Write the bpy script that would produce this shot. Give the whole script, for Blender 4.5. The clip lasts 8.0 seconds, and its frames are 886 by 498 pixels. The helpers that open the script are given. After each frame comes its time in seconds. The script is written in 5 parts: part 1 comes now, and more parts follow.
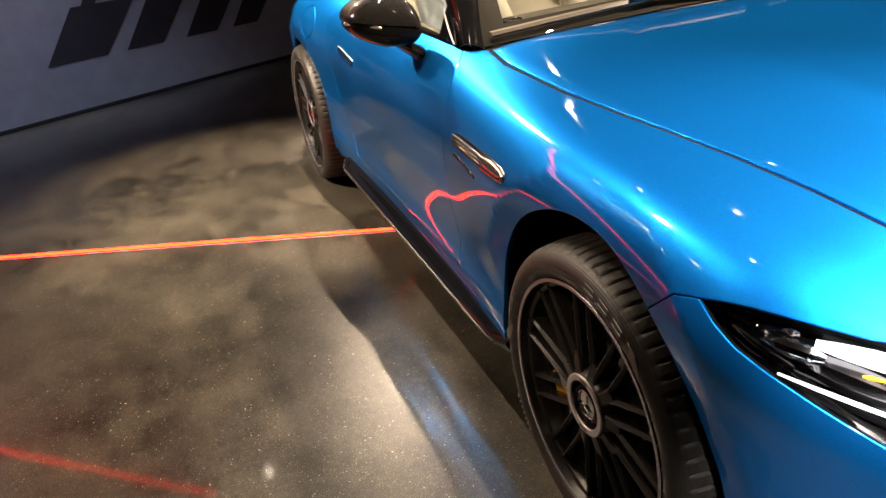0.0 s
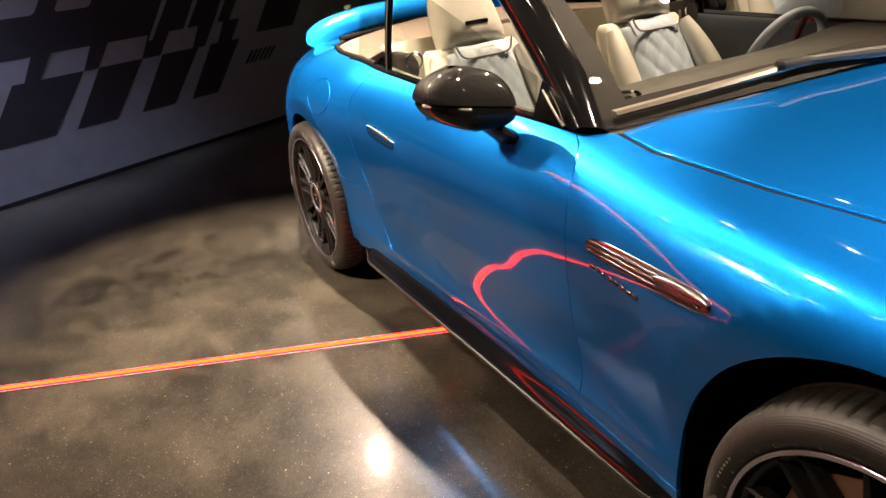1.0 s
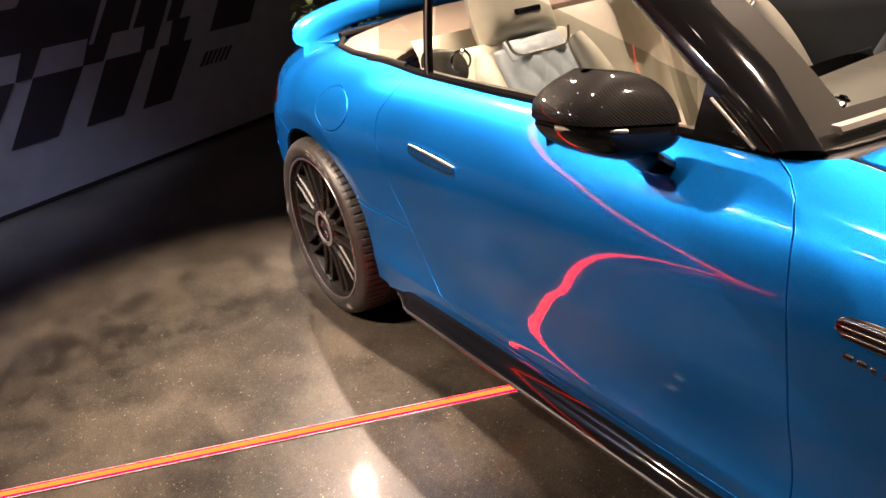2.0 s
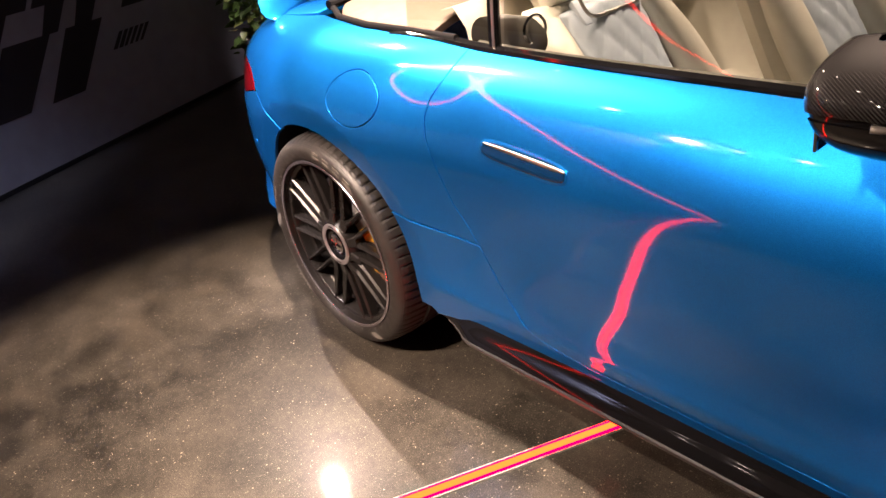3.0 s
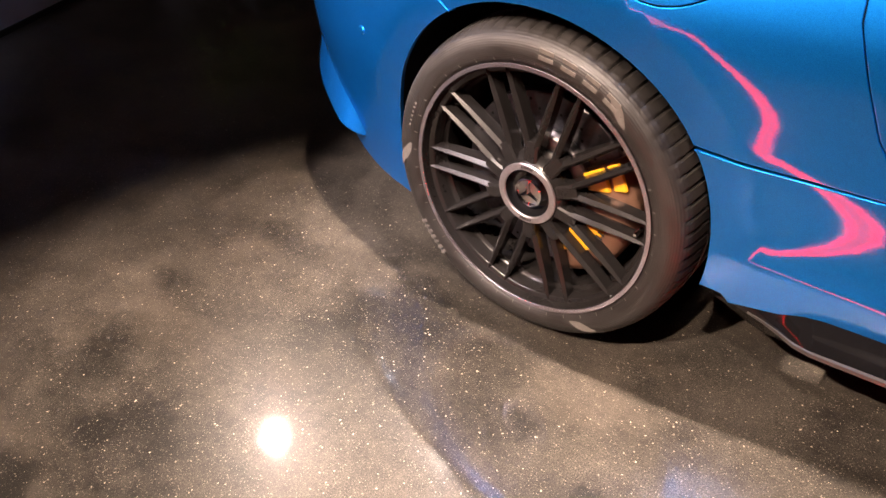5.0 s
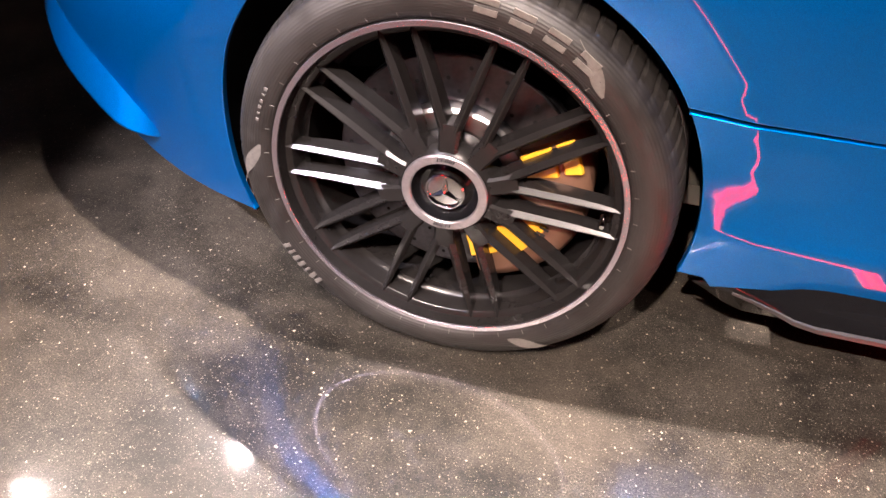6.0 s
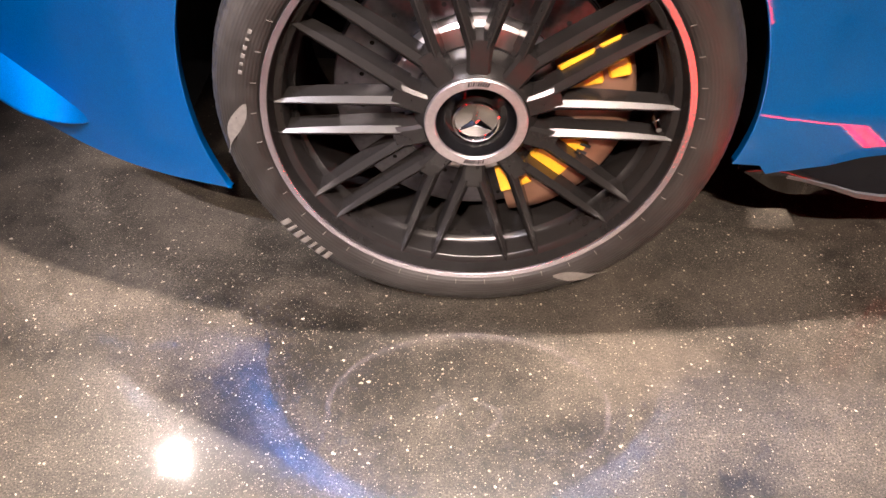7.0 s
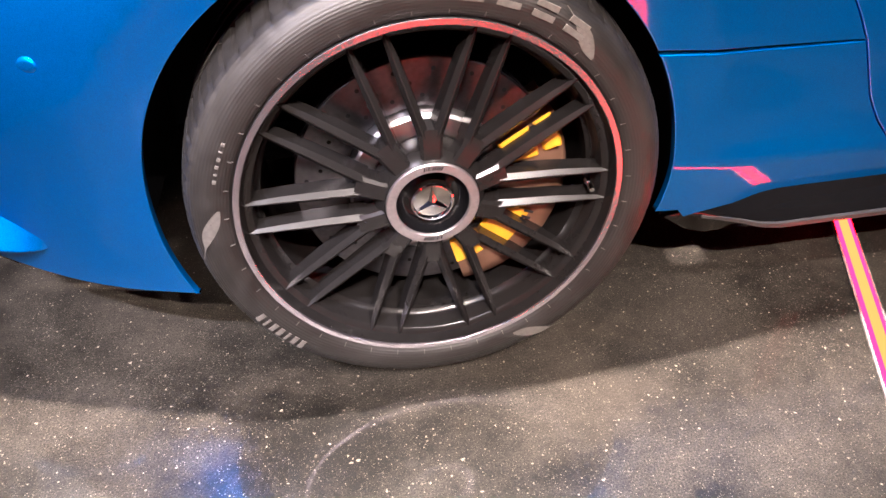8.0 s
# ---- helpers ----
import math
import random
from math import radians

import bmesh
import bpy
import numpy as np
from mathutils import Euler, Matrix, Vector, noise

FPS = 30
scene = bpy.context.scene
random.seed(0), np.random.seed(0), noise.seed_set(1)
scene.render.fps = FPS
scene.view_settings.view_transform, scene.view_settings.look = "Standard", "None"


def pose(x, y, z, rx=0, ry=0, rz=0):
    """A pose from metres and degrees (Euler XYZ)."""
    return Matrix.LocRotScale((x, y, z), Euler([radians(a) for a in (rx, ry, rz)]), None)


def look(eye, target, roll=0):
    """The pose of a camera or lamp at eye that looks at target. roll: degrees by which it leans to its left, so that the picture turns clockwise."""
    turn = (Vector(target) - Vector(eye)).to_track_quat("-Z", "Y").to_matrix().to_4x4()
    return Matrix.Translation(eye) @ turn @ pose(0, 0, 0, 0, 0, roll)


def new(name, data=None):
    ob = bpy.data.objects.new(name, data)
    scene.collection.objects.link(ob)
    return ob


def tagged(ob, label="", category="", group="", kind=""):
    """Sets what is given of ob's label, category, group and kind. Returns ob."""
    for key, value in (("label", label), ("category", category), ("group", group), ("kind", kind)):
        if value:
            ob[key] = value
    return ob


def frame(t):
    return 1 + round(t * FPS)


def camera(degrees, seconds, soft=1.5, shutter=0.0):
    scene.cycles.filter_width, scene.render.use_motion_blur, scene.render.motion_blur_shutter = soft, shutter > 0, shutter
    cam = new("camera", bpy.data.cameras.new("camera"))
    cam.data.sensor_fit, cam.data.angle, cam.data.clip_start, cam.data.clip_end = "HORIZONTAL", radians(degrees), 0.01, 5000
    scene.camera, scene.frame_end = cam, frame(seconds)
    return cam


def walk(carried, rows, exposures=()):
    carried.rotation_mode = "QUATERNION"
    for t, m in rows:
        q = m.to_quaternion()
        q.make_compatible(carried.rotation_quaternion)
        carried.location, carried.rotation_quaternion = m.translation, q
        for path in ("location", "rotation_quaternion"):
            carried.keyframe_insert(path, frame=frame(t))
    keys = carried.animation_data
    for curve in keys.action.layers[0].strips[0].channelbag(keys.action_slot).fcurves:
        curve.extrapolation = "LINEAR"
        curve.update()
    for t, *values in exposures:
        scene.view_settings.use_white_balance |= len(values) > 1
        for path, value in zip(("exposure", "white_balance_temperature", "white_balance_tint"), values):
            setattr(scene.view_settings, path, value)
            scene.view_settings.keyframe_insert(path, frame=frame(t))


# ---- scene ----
from mathutils.geometry import delaunay_2d_cdt

cam = camera(62.36, 8.0)
PATH = [
    (0, 3.772, -1.5824, 1.3708, 63.33, 5.25, 68.41),
    (0.5, 3.4944, -1.6694, 1.3639, 66.51, 4.72, 65.58),
    (1, 3.1535, -1.7959, 1.386, 66.95, 6.1, 62.45),
    (1.5, 2.8021, -1.8253, 1.3659, 66.74, 6.86, 59.92),
    (2, 2.4889, -1.8426, 1.3619, 65.79, 7.2, 57.22),
    (2.2, 2.3661, -1.868, 1.3605, 65.24, 7.45, 55.78),
    (3.3, 1.6818, -1.89, 1.35, 60.86, 8.45, 47.53),
    (3.5, 1.5859, -1.8915, 1.3358, 60.98, 7.51, 47.25),
    (4.0, 1.2931, -1.938, 1.3257, 58.88, 7.65, 45.07),
    (4.5, 0.9643, -2.0305, 1.2454, 57.35, 5.41, 41.33),
    (4.7, 0.8647, -2.0358, 1.208, 55.51, 4.6, 40.99),
    (5.8, 0.3293, -1.856, 1.0451, 50.31, -0.62, 23.23),
    (6, 0.2378, -1.8209, 1.0242, 49.35, -1.28, 16.11),
    (6.5, 0.1081, -1.7271, 0.9508, 46.61, 0.86, 9.83),
    (7, -0.026, -1.7492, 0.914, 45.61, 0.35, 1.04),
    (7.5, -0.109, -1.7921, 0.9414, 48.96, -0.23, -5.65),
    (8, -0.1251, -1.8071, 0.966, 51.5, 1.12, -9.91),
]
walk(cam, [(t, pose(*p)) for t, *p in PATH], [(0, 0.24, 6750, 14), (1.0, 0.26, 6650, 17), (2.0, 0.26, 6500, 24), (4.5, 0.42, 6500, 29), (6.0, 0.62, 5700, 26), (7.0, 0.64, 5850, 24), (8.0, 0.60, 5500, 25)])

# ---- room light ----
world = bpy.data.worlds.new("world")
world.use_nodes = True
scene.world = world
world.node_tree.nodes["Background"].inputs[0].default_value = (0.5, 0.6, 0.8, 1)
world.node_tree.nodes["Background"].inputs[1].default_value = 0.015
CEILING = 3.95
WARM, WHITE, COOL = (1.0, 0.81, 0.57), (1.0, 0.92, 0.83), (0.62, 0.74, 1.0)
# some places follow reflections and shadows, the rest are added to brighten surfaces
SPOTS = [  # place, target, watts, cone in degrees, colour
    ((-3.38, 0.15, 3.9), (0.5, -1.05, 0.4), 650, 30, WARM),
    ((-2.07, 0.97, 3.9), (0.25, -0.65, 0.55), 400, 38, WARM),
    # one spot added to brighten the rear bumper
    ((-1.6, -3.2, 3.9), (-0.55, -0.8, 0.6), 1900, 17, WHITE),
    ((-2.4, -1.6, 3.9), (1.15, -0.85, 1.0), 2000, 16, WARM),
    # one spot added to brighten the crest of the front fender
    ((0.55, -1.95, 3.9), (2.5, -0.75, 1.0), 360, 20, WARM),
    ((0.8, -3.3, 3.9), (0.45, -0.95, 0.5), 950, 25, WARM),
    ((-0.4, -4.4, 3.9), (-0.05, -1.05, 0.35), 2000, 22, WARM),
    # three spots added to brighten the door, front fender and nearby floor
    ((-1.5, -4.6, 3.9), (1.9, -0.9, 0.8), 850, 15, WARM),
    ((1.3, -4.4, 3.9), (1.25, -1.05, 0.35), 850, 21, WARM),
    ((2.9, -4.2, 3.9), (2.3, -0.9, 0.78), 300, 15, WARM),
    ((0.05, -0.70, 3.9), (-0.04, -1.32, 0.0), 2900, 40.5, WARM),
    ((1.7, -0.60, 3.9), (1.5, -1.1, 0.6), 450, 30, WARM),
    # two spots added to brighten the front bumper
    ((4.3, -0.3, 3.9), (3.15, -0.75, 0.55), 1600, 36, WHITE),
    ((5.3, -2.2, 3.9), (3.5, -0.68, 0.5), 2600, 15, WHITE),
    ((0.6, 1.3, 3.9), (0.6, -0.5, 0.9), 1100, 48, WARM),
    ((3.6, 1.4, 3.9), (2.6, -0.5, 0.8), 2000, 44, WARM),
    # unseen cool wall wash and white plant spot, both added for brightness
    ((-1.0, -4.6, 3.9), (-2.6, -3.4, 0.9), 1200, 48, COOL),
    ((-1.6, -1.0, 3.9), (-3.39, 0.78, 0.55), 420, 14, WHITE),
]


# ---- materials ----
def material(name, colour, rough=0.5, metal=0.0, vary=0.15, grain=40.0, bump=0.0, bump_scale=200.0, coat=0.0, rough_vary=0.1):
    m = bpy.data.materials.new(name)
    m.use_nodes = True
    nt = m.node_tree
    b = nt.nodes["Principled BSDF"]
    b.inputs["Metallic"].default_value = metal
    b.inputs["Coat Weight"].default_value = coat
    b.inputs["Coat Roughness"].default_value = 0.03
    co = nt.nodes.new("ShaderNodeTexCoord")
    n1 = nt.nodes.new("ShaderNodeTexNoise")
    n1.inputs["Scale"].default_value = grain
    n1.inputs["Detail"].default_value = 6
    n2 = nt.nodes.new("ShaderNodeTexNoise")
    n2.inputs["Scale"].default_value = grain / 12
    n2.inputs["Detail"].default_value = 3
    both = nt.nodes.new("ShaderNodeMath")
    both.operation = "ADD"
    ramp = nt.nodes.new("ShaderNodeMapRange")
    ramp.inputs["From Min"].default_value, ramp.inputs["From Max"].default_value = 0.7, 1.3
    ramp.inputs["To Min"].default_value, ramp.inputs["To Max"].default_value = 1 - vary, 1 + vary
    mul = nt.nodes.new("ShaderNodeMix")
    mul.data_type, mul.blend_type = "RGBA", "MULTIPLY"
    mul.inputs["Factor"].default_value = 1
    mul.inputs["A"].default_value = (*colour, 1)
    rr = nt.nodes.new("ShaderNodeMapRange")
    rr.inputs["From Min"].default_value, rr.inputs["From Max"].default_value = 0.7, 1.3
    rr.inputs["To Min"].default_value, rr.inputs["To Max"].default_value = max(0.02, rough * (1 - rough_vary)), min(1, rough * (1 + rough_vary))
    for n in (n1, n2):
        nt.links.new(co.outputs["Object"], n.inputs["Vector"])
    nt.links.new(n1.outputs["Fac"], both.inputs[0])
    nt.links.new(n2.outputs["Fac"], both.inputs[1])
    nt.links.new(both.outputs[0], ramp.inputs["Value"])
    nt.links.new(both.outputs[0], rr.inputs["Value"])
    nt.links.new(ramp.outputs[0], mul.inputs["B"])
    nt.links.new(mul.outputs["Result"], b.inputs["Base Color"])
    nt.links.new(rr.outputs[0], b.inputs["Roughness"])
    if bump:
        n3 = nt.nodes.new("ShaderNodeTexNoise")
        n3.inputs["Scale"].default_value = bump_scale
        n3.inputs["Detail"].default_value = 4
        bp = nt.nodes.new("ShaderNodeBump")
        bp.inputs["Strength"].default_value = bump
        bp.inputs["Distance"].default_value = 0.002
        nt.links.new(co.outputs["Object"], n3.inputs["Vector"])
        nt.links.new(n3.outputs["Fac"], bp.inputs["Height"])
        nt.links.new(bp.outputs[0], b.inputs["Normal"])
    return m


def glow(name, colour, strength):
    m = bpy.data.materials.new(name)
    m.use_nodes = True
    nt = m.node_tree
    nt.nodes.remove(nt.nodes["Principled BSDF"])
    e = nt.nodes.new("ShaderNodeEmission")
    e.inputs["Color"].default_value, e.inputs["Strength"].default_value = (*colour, 1), strength
    nt.links.new(e.outputs[0], nt.nodes["Material Output"].inputs["Surface"])
    return m


def pane(name, colour, rough=0.0):
    m = bpy.data.materials.new(name)
    m.use_nodes = True
    nt = m.node_tree
    nt.nodes.remove(nt.nodes["Principled BSDF"])
    clear = nt.nodes.new("ShaderNodeBsdfTransparent")
    clear.inputs["Color"].default_value = (*colour, 1)
    shine = nt.nodes.new("ShaderNodeBsdfGlossy")
    shine.inputs["Roughness"].default_value = rough
    fres = nt.nodes.new("ShaderNodeFresnel")
    fres.inputs["IOR"].default_value = 1.5
    mix = nt.nodes.new("ShaderNodeMixShader")
    nt.links.new(fres.outputs[0], mix.inputs[0])
    nt.links.new(clear.outputs[0], mix.inputs[1])
    nt.links.new(shine.outputs[0], mix.inputs[2])
    nt.links.new(mix.outputs[0], nt.nodes["Material Output"].inputs["Surface"])
    return m


def floor_material():
    """Dark polished concrete with pale stone flecks, worn and smeared."""
    m = bpy.data.materials.new("polished_concrete")
    m.use_nodes = True
    nt = m.node_tree
    b = nt.nodes["Principled BSDF"]
    co = nt.nodes.new("ShaderNodeTexCoord")

    def noise_node(scale, detail=5.0, rough=0.5):
        n = nt.nodes.new("ShaderNodeTexNoise")
        n.inputs["Scale"].default_value, n.inputs["Detail"].default_value, n.inputs["Roughness"].default_value = scale, detail, rough
        nt.links.new(co.outputs["Object"], n.inputs["Vector"])
        return n

    def spread(src, a, c, lo, hi):
        n = nt.nodes.new("ShaderNodeMapRange")
        n.inputs["From Min"].default_value, n.inputs["From Max"].default_value = a, c
        n.inputs["To Min"].default_value, n.inputs["To Max"].default_value = lo, hi
        nt.links.new(src, n.inputs["Value"])
        return n.outputs[0]

    def op(kind, a, c):
        n = nt.nodes.new("ShaderNodeMath")
        n.operation = kind
        for i, s in enumerate((a, c)):
            if isinstance(s, float):
                n.inputs[i].default_value = s
            else:
                nt.links.new(s, n.inputs[i])
        return n.outputs[0]

    big, mid, fine, dust = noise_node(1.1, 5, 0.6), noise_node(7.0, 7, 0.65), noise_node(330.0, 3, 0.75), noise_node(45.0, 5, 0.7)
    ramp = nt.nodes.new("ShaderNodeValToRGB")
    ramp.color_ramp.elements[0].position, ramp.color_ramp.elements[0].color = 0.42, (0.0055, 0.0051, 0.0045, 1)
    ramp.color_ramp.elements[1].position, ramp.color_ramp.elements[1].color = 0.62, (0.046, 0.0405, 0.0325, 1)
    tone = op("ADD", op("ADD", op("MULTIPLY", big.outputs["Fac"], 0.5), op("MULTIPLY", mid.outputs["Fac"], 0.28)), op("MULTIPLY", dust.outputs["Fac"], 0.22))
    grit = nt.nodes.new("ShaderNodeMix")
    grit.data_type, grit.blend_type = "RGBA", "MULTIPLY"
    grit.inputs["Factor"].default_value = 1
    nt.links.new(tone, ramp.inputs["Fac"])
    flecks = None
    for scale, size, share, pale in ((75.0, 0.32, 0.955, 0.85), (150.0, 0.42, 0.90, 0.8), (330.0, 0.46, 0.76, 0.65), (620.0, 0.50, 0.74, 0.5)):
        v = nt.nodes.new("ShaderNodeTexVoronoi")
        v.inputs["Scale"].default_value = scale
        bend = nt.nodes.new("ShaderNodeVectorMath")
        bend.operation = "MULTIPLY_ADD"
        warp = noise_node(scale * 1.4, 3, 0.7)
        nt.links.new(warp.outputs["Color"], bend.inputs[0])
        bend.inputs[1].default_value = (1.1 / scale,) * 3
        nt.links.new(co.outputs["Object"], bend.inputs[2])
        nt.links.new(bend.outputs[0], v.inputs["Vector"])
        sep = nt.nodes.new("ShaderNodeSeparateColor")
        nt.links.new(v.outputs["Color"], sep.inputs[0])
        reach = spread(sep.outputs[2], 0.0, 1.0, size * 0.35, size)
        near = spread(op("SUBTRACT", reach, v.outputs["Distance"]), 0.0, 0.10, 0.0, 1.0)
        pick = spread(sep.outputs[0], share, share + 0.015, 0.0, 1.0)
        shade = spread(sep.outputs[1], 0.0, 1.0, 0.25 * pale, pale)
        shade = op("MULTIPLY", shade, shade)
        one = op("MULTIPLY", op("MULTIPLY", near, pick), shade)
        flecks = one if flecks is None else op("MAXIMUM", flecks, one)
    mix = nt.nodes.new("ShaderNodeMix")
    mix.data_type = "RGBA"
    nt.links.new(flecks, mix.inputs["Factor"])
    nt.links.new(ramp.outputs[0], grit.inputs["A"])
    nt.links.new(spread(fine.outputs["Fac"], 0.36, 0.66, 0.2, 2.1), grit.inputs["B"])
    nt.links.new(grit.outputs["Result"], mix.inputs["A"])
    mix.inputs["B"].default_value = (0.50, 0.44, 0.35, 1)
    # brown-grey smears left by mopping and tyres
    drawn = nt.nodes.new("ShaderNodeMapping")
    drawn.inputs["Rotation"].default_value, drawn.inputs["Scale"].default_value = (0, 0, 0.7), (1.0, 2.2, 1.0)
    nt.links.new(co.outputs["Object"], drawn.inputs["Vector"])
    wipe = noise_node(2.2, 6, 0.62)
    nt.links.new(drawn.outputs[0], wipe.inputs["Vector"])
    smear = spread(wipe.outputs["Fac"], 0.52, 0.72, 0.0, 1.0)
    film = nt.nodes.new("ShaderNodeMix")
    film.data_type = "RGBA"
    nt.links.new(op("MULTIPLY", smear, 0.30), film.inputs["Factor"])
    nt.links.new(mix.outputs["Result"], film.inputs["A"])
    film.inputs["B"].default_value = (0.085, 0.070, 0.052, 1)
    nt.links.new(film.outputs["Result"], b.inputs["Base Color"])
    rough = op("ADD", spread(mid.outputs["Fac"], 0.3, 0.7, 0.285, 0.34), op("MULTIPLY", smear, 0.10))
    nt.links.new(rough, b.inputs["Roughness"])
    b.inputs["Specular IOR Level"].default_value = 0.28
    b.inputs["Coat Weight"].default_value = 0.34
    nt.links.new(spread(dust.outputs["Fac"], 0.3, 0.7, 0.03, 0.09), b.inputs["Coat Roughness"])
    bp = nt.nodes.new("ShaderNodeBump")
    bp.inputs["Strength"].default_value, bp.inputs["Distance"].default_value = 0.06, 0.002
    slow = noise_node(14.0, 3)
    nt.links.new(slow.outputs["Fac"], bp.inputs["Height"])
    nt.links.new(bp.outputs[0], b.inputs["Normal"])
    nt.links.new(bp.outputs[0], b.inputs["Coat Normal"])
    return m


def paint_material():
    """Metallic blue paint: flakes under a clear coat."""
    m = bpy.data.materials.new("metallic_blue_paint")
    m.use_nodes = True
    nt = m.node_tree
    b = nt.nodes["Principled BSDF"]
    b.inputs["Metallic"].default_value = 0.9
    b.inputs["Roughness"].default_value = 0.41
    b.inputs["Specular Tint"].default_value = (0.1, 0.65, 1.0, 1)
    b.inputs["Coat Weight"].default_value = 1.0
    b.inputs["Coat Roughness"].default_value = 0.05
    b.inputs["Coat IOR"].default_value = 1.56
    co = nt.nodes.new("ShaderNodeTexCoord")
    v = nt.nodes.new("ShaderNodeTexVoronoi")
    v.inputs["Scale"].default_value = 1400
    nt.links.new(co.outputs["Object"], v.inputs["Vector"])
    sep = nt.nodes.new("ShaderNodeSeparateColor")
    nt.links.new(v.outputs["Color"], sep.inputs[0])
    mix = nt.nodes.new("ShaderNodeMix")
    mix.data_type = "RGBA"
    mix.inputs["A"].default_value = (0.0, 0.152, 0.58, 1)
    mix.inputs["B"].default_value = (0.0, 0.228, 0.76, 1)
    nt.links.new(sep.outputs[0], mix.inputs["Factor"])
    nt.links.new(mix.outputs["Result"], b.inputs["Base Color"])
    return m


def carbon_material():
    m = bpy.data.materials.new("carbon_weave")
    m.use_nodes = True
    nt = m.node_tree
    b = nt.nodes["Principled BSDF"]
    b.inputs["Roughness"].default_value, b.inputs["Coat Weight"].default_value, b.inputs["Coat Roughness"].default_value = 0.5, 0.8, 0.04
    b.inputs["Specular IOR Level"].default_value = 0.03
    co = nt.nodes.new("ShaderNodeTexCoord")
    turn = nt.nodes.new("ShaderNodeMapping")
    turn.inputs["Rotation"].default_value = (0.5, 0.3, 0.75)
    w1 = nt.nodes.new("ShaderNodeTexWave")
    w1.bands_direction = "DIAGONAL"
    w1.inputs["Scale"].default_value, w1.inputs["Distortion"].default_value = 105, 0.0
    nt.links.new(co.outputs["Object"], turn.inputs["Vector"])
    nt.links.new(turn.outputs[0], w1.inputs["Vector"])
    ramp = nt.nodes.new("ShaderNodeValToRGB")
    ramp.color_ramp.elements[0].color = (0.0030, 0.0028, 0.0030, 1)
    ramp.color_ramp.elements[1].color = (0.0105, 0.0098, 0.0096, 1)
    nt.links.new(w1.outputs["Fac"], ramp.inputs["Fac"])
    nt.links.new(ramp.outputs[0], b.inputs["Base Color"])
    return m


def tyre_material():
    """Worn black rubber with fine ribs running round the side wall."""
    m = material("tyre_rubber", (0.013, 0.0115, 0.0103), 0.50, vary=0.35, grain=70, rough_vary=0.25)
    nt = m.node_tree
    b = nt.nodes["Principled BSDF"]
    co = nt.nodes.new("ShaderNodeTexCoord")
    flat_ = nt.nodes.new("ShaderNodeVectorMath")
    flat_.operation = "MULTIPLY"
    flat_.inputs[1].default_value = (1, 0, 1)
    size = nt.nodes.new("ShaderNodeVectorMath")
    size.operation = "LENGTH"
    wave = nt.nodes.new("ShaderNodeMath")
    wave.operation = "MULTIPLY"
    wave.inputs[1].default_value = 1500
    sine = nt.nodes.new("ShaderNodeMath")
    sine.operation = "SINE"
    worn = nt.nodes.new("ShaderNodeTexNoise")
    worn.inputs["Scale"].default_value, worn.inputs["Detail"].default_value = 240, 4
    both = nt.nodes.new("ShaderNodeMath")
    both.operation = "MULTIPLY_ADD"
    both.inputs[1].default_value = 1.6
    bp = nt.nodes.new("ShaderNodeBump")
    bp.inputs["Strength"].default_value, bp.inputs["Distance"].default_value = 0.22, 0.0006
    nt.links.new(co.outputs["Object"], flat_.inputs[0])
    nt.links.new(co.outputs["Object"], worn.inputs["Vector"])
    nt.links.new(flat_.outputs[0], size.inputs[0])
    nt.links.new(size.outputs["Value"], wave.inputs[0])
    nt.links.new(wave.outputs[0], sine.inputs[0])
    nt.links.new(worn.outputs["Fac"], both.inputs[0])
    nt.links.new(sine.outputs[0], both.inputs[2])
    nt.links.new(both.outputs[0], bp.inputs["Height"])
    nt.links.new(bp.outputs[0], b.inputs["Normal"])
    return m


PAINT = paint_material()
CARBON = carbon_material()
FLOOR = floor_material()
BLACK_GLOSS = material("black_gloss_plastic", (0.004, 0.004, 0.0045), 0.07)
BLACK_MATT = material("black_matt_plastic", (0.012, 0.012, 0.013), 0.55, bump=0.1)
DARK = material("dark_liner_felt", (0.006, 0.006, 0.007), 0.9)
DARK.node_tree.nodes["Principled BSDF"].inputs["Specular IOR Level"].default_value = 0.08
RUBBER = tyre_material()
RUBBER_PALE = material("pale_tyre_marking", (0.085, 0.078, 0.07), 0.6, vary=0.3, grain=150)
WHEEL_BLACK = material("satin_black_alloy", (0.010, 0.0092, 0.0090), 0.245, metal=0.0, grain=90, rough_vary=0.05)
WHEEL_BLACK.node_tree.nodes["Principled BSDF"].inputs["Specular IOR Level"].default_value = 0.28
WHEEL_SILVER = material("machined_alloy", (0.50, 0.47, 0.49), 0.33, metal=0.9, grain=200)
RIM_LIP = material("polished_rim_lip", (0.66, 0.61, 0.68), 0.235, metal=0.97, vary=0.05, grain=200, rough_vary=0.03)
CHROME = material("chrome", (0.75, 0.75, 0.77), 0.08, metal=1.0, vary=0.03)
LOUVRE = material("dark_silver_louvre", (0.24, 0.225, 0.22), 0.24, metal=1.0, vary=0.05)
DARK_CHROME = material("dark_chrome", (0.22, 0.20, 0.20), 0.14, metal=1.0, vary=0.05)
STEEL = material("brake_steel", (0.11, 0.108, 0.118), 0.34, metal=1.0, vary=0.25, grain=120)
BRONZE = material("bronze_calliper", (0.22, 0.12, 0.075), 0.38, metal=0.5)
SEALANT = material("grey_sealant", (0.20, 0.175, 0.16), 0.7, vary=0.5, grain=60, bump=0.3)
YELLOW = material("yellow_enamel", (0.70, 0.36, 0.01), 0.34, coat=0.5)
RED_LENS = material("red_lamp_lens", (0.13, 0.002, 0.006), 0.12, coat=1.0)
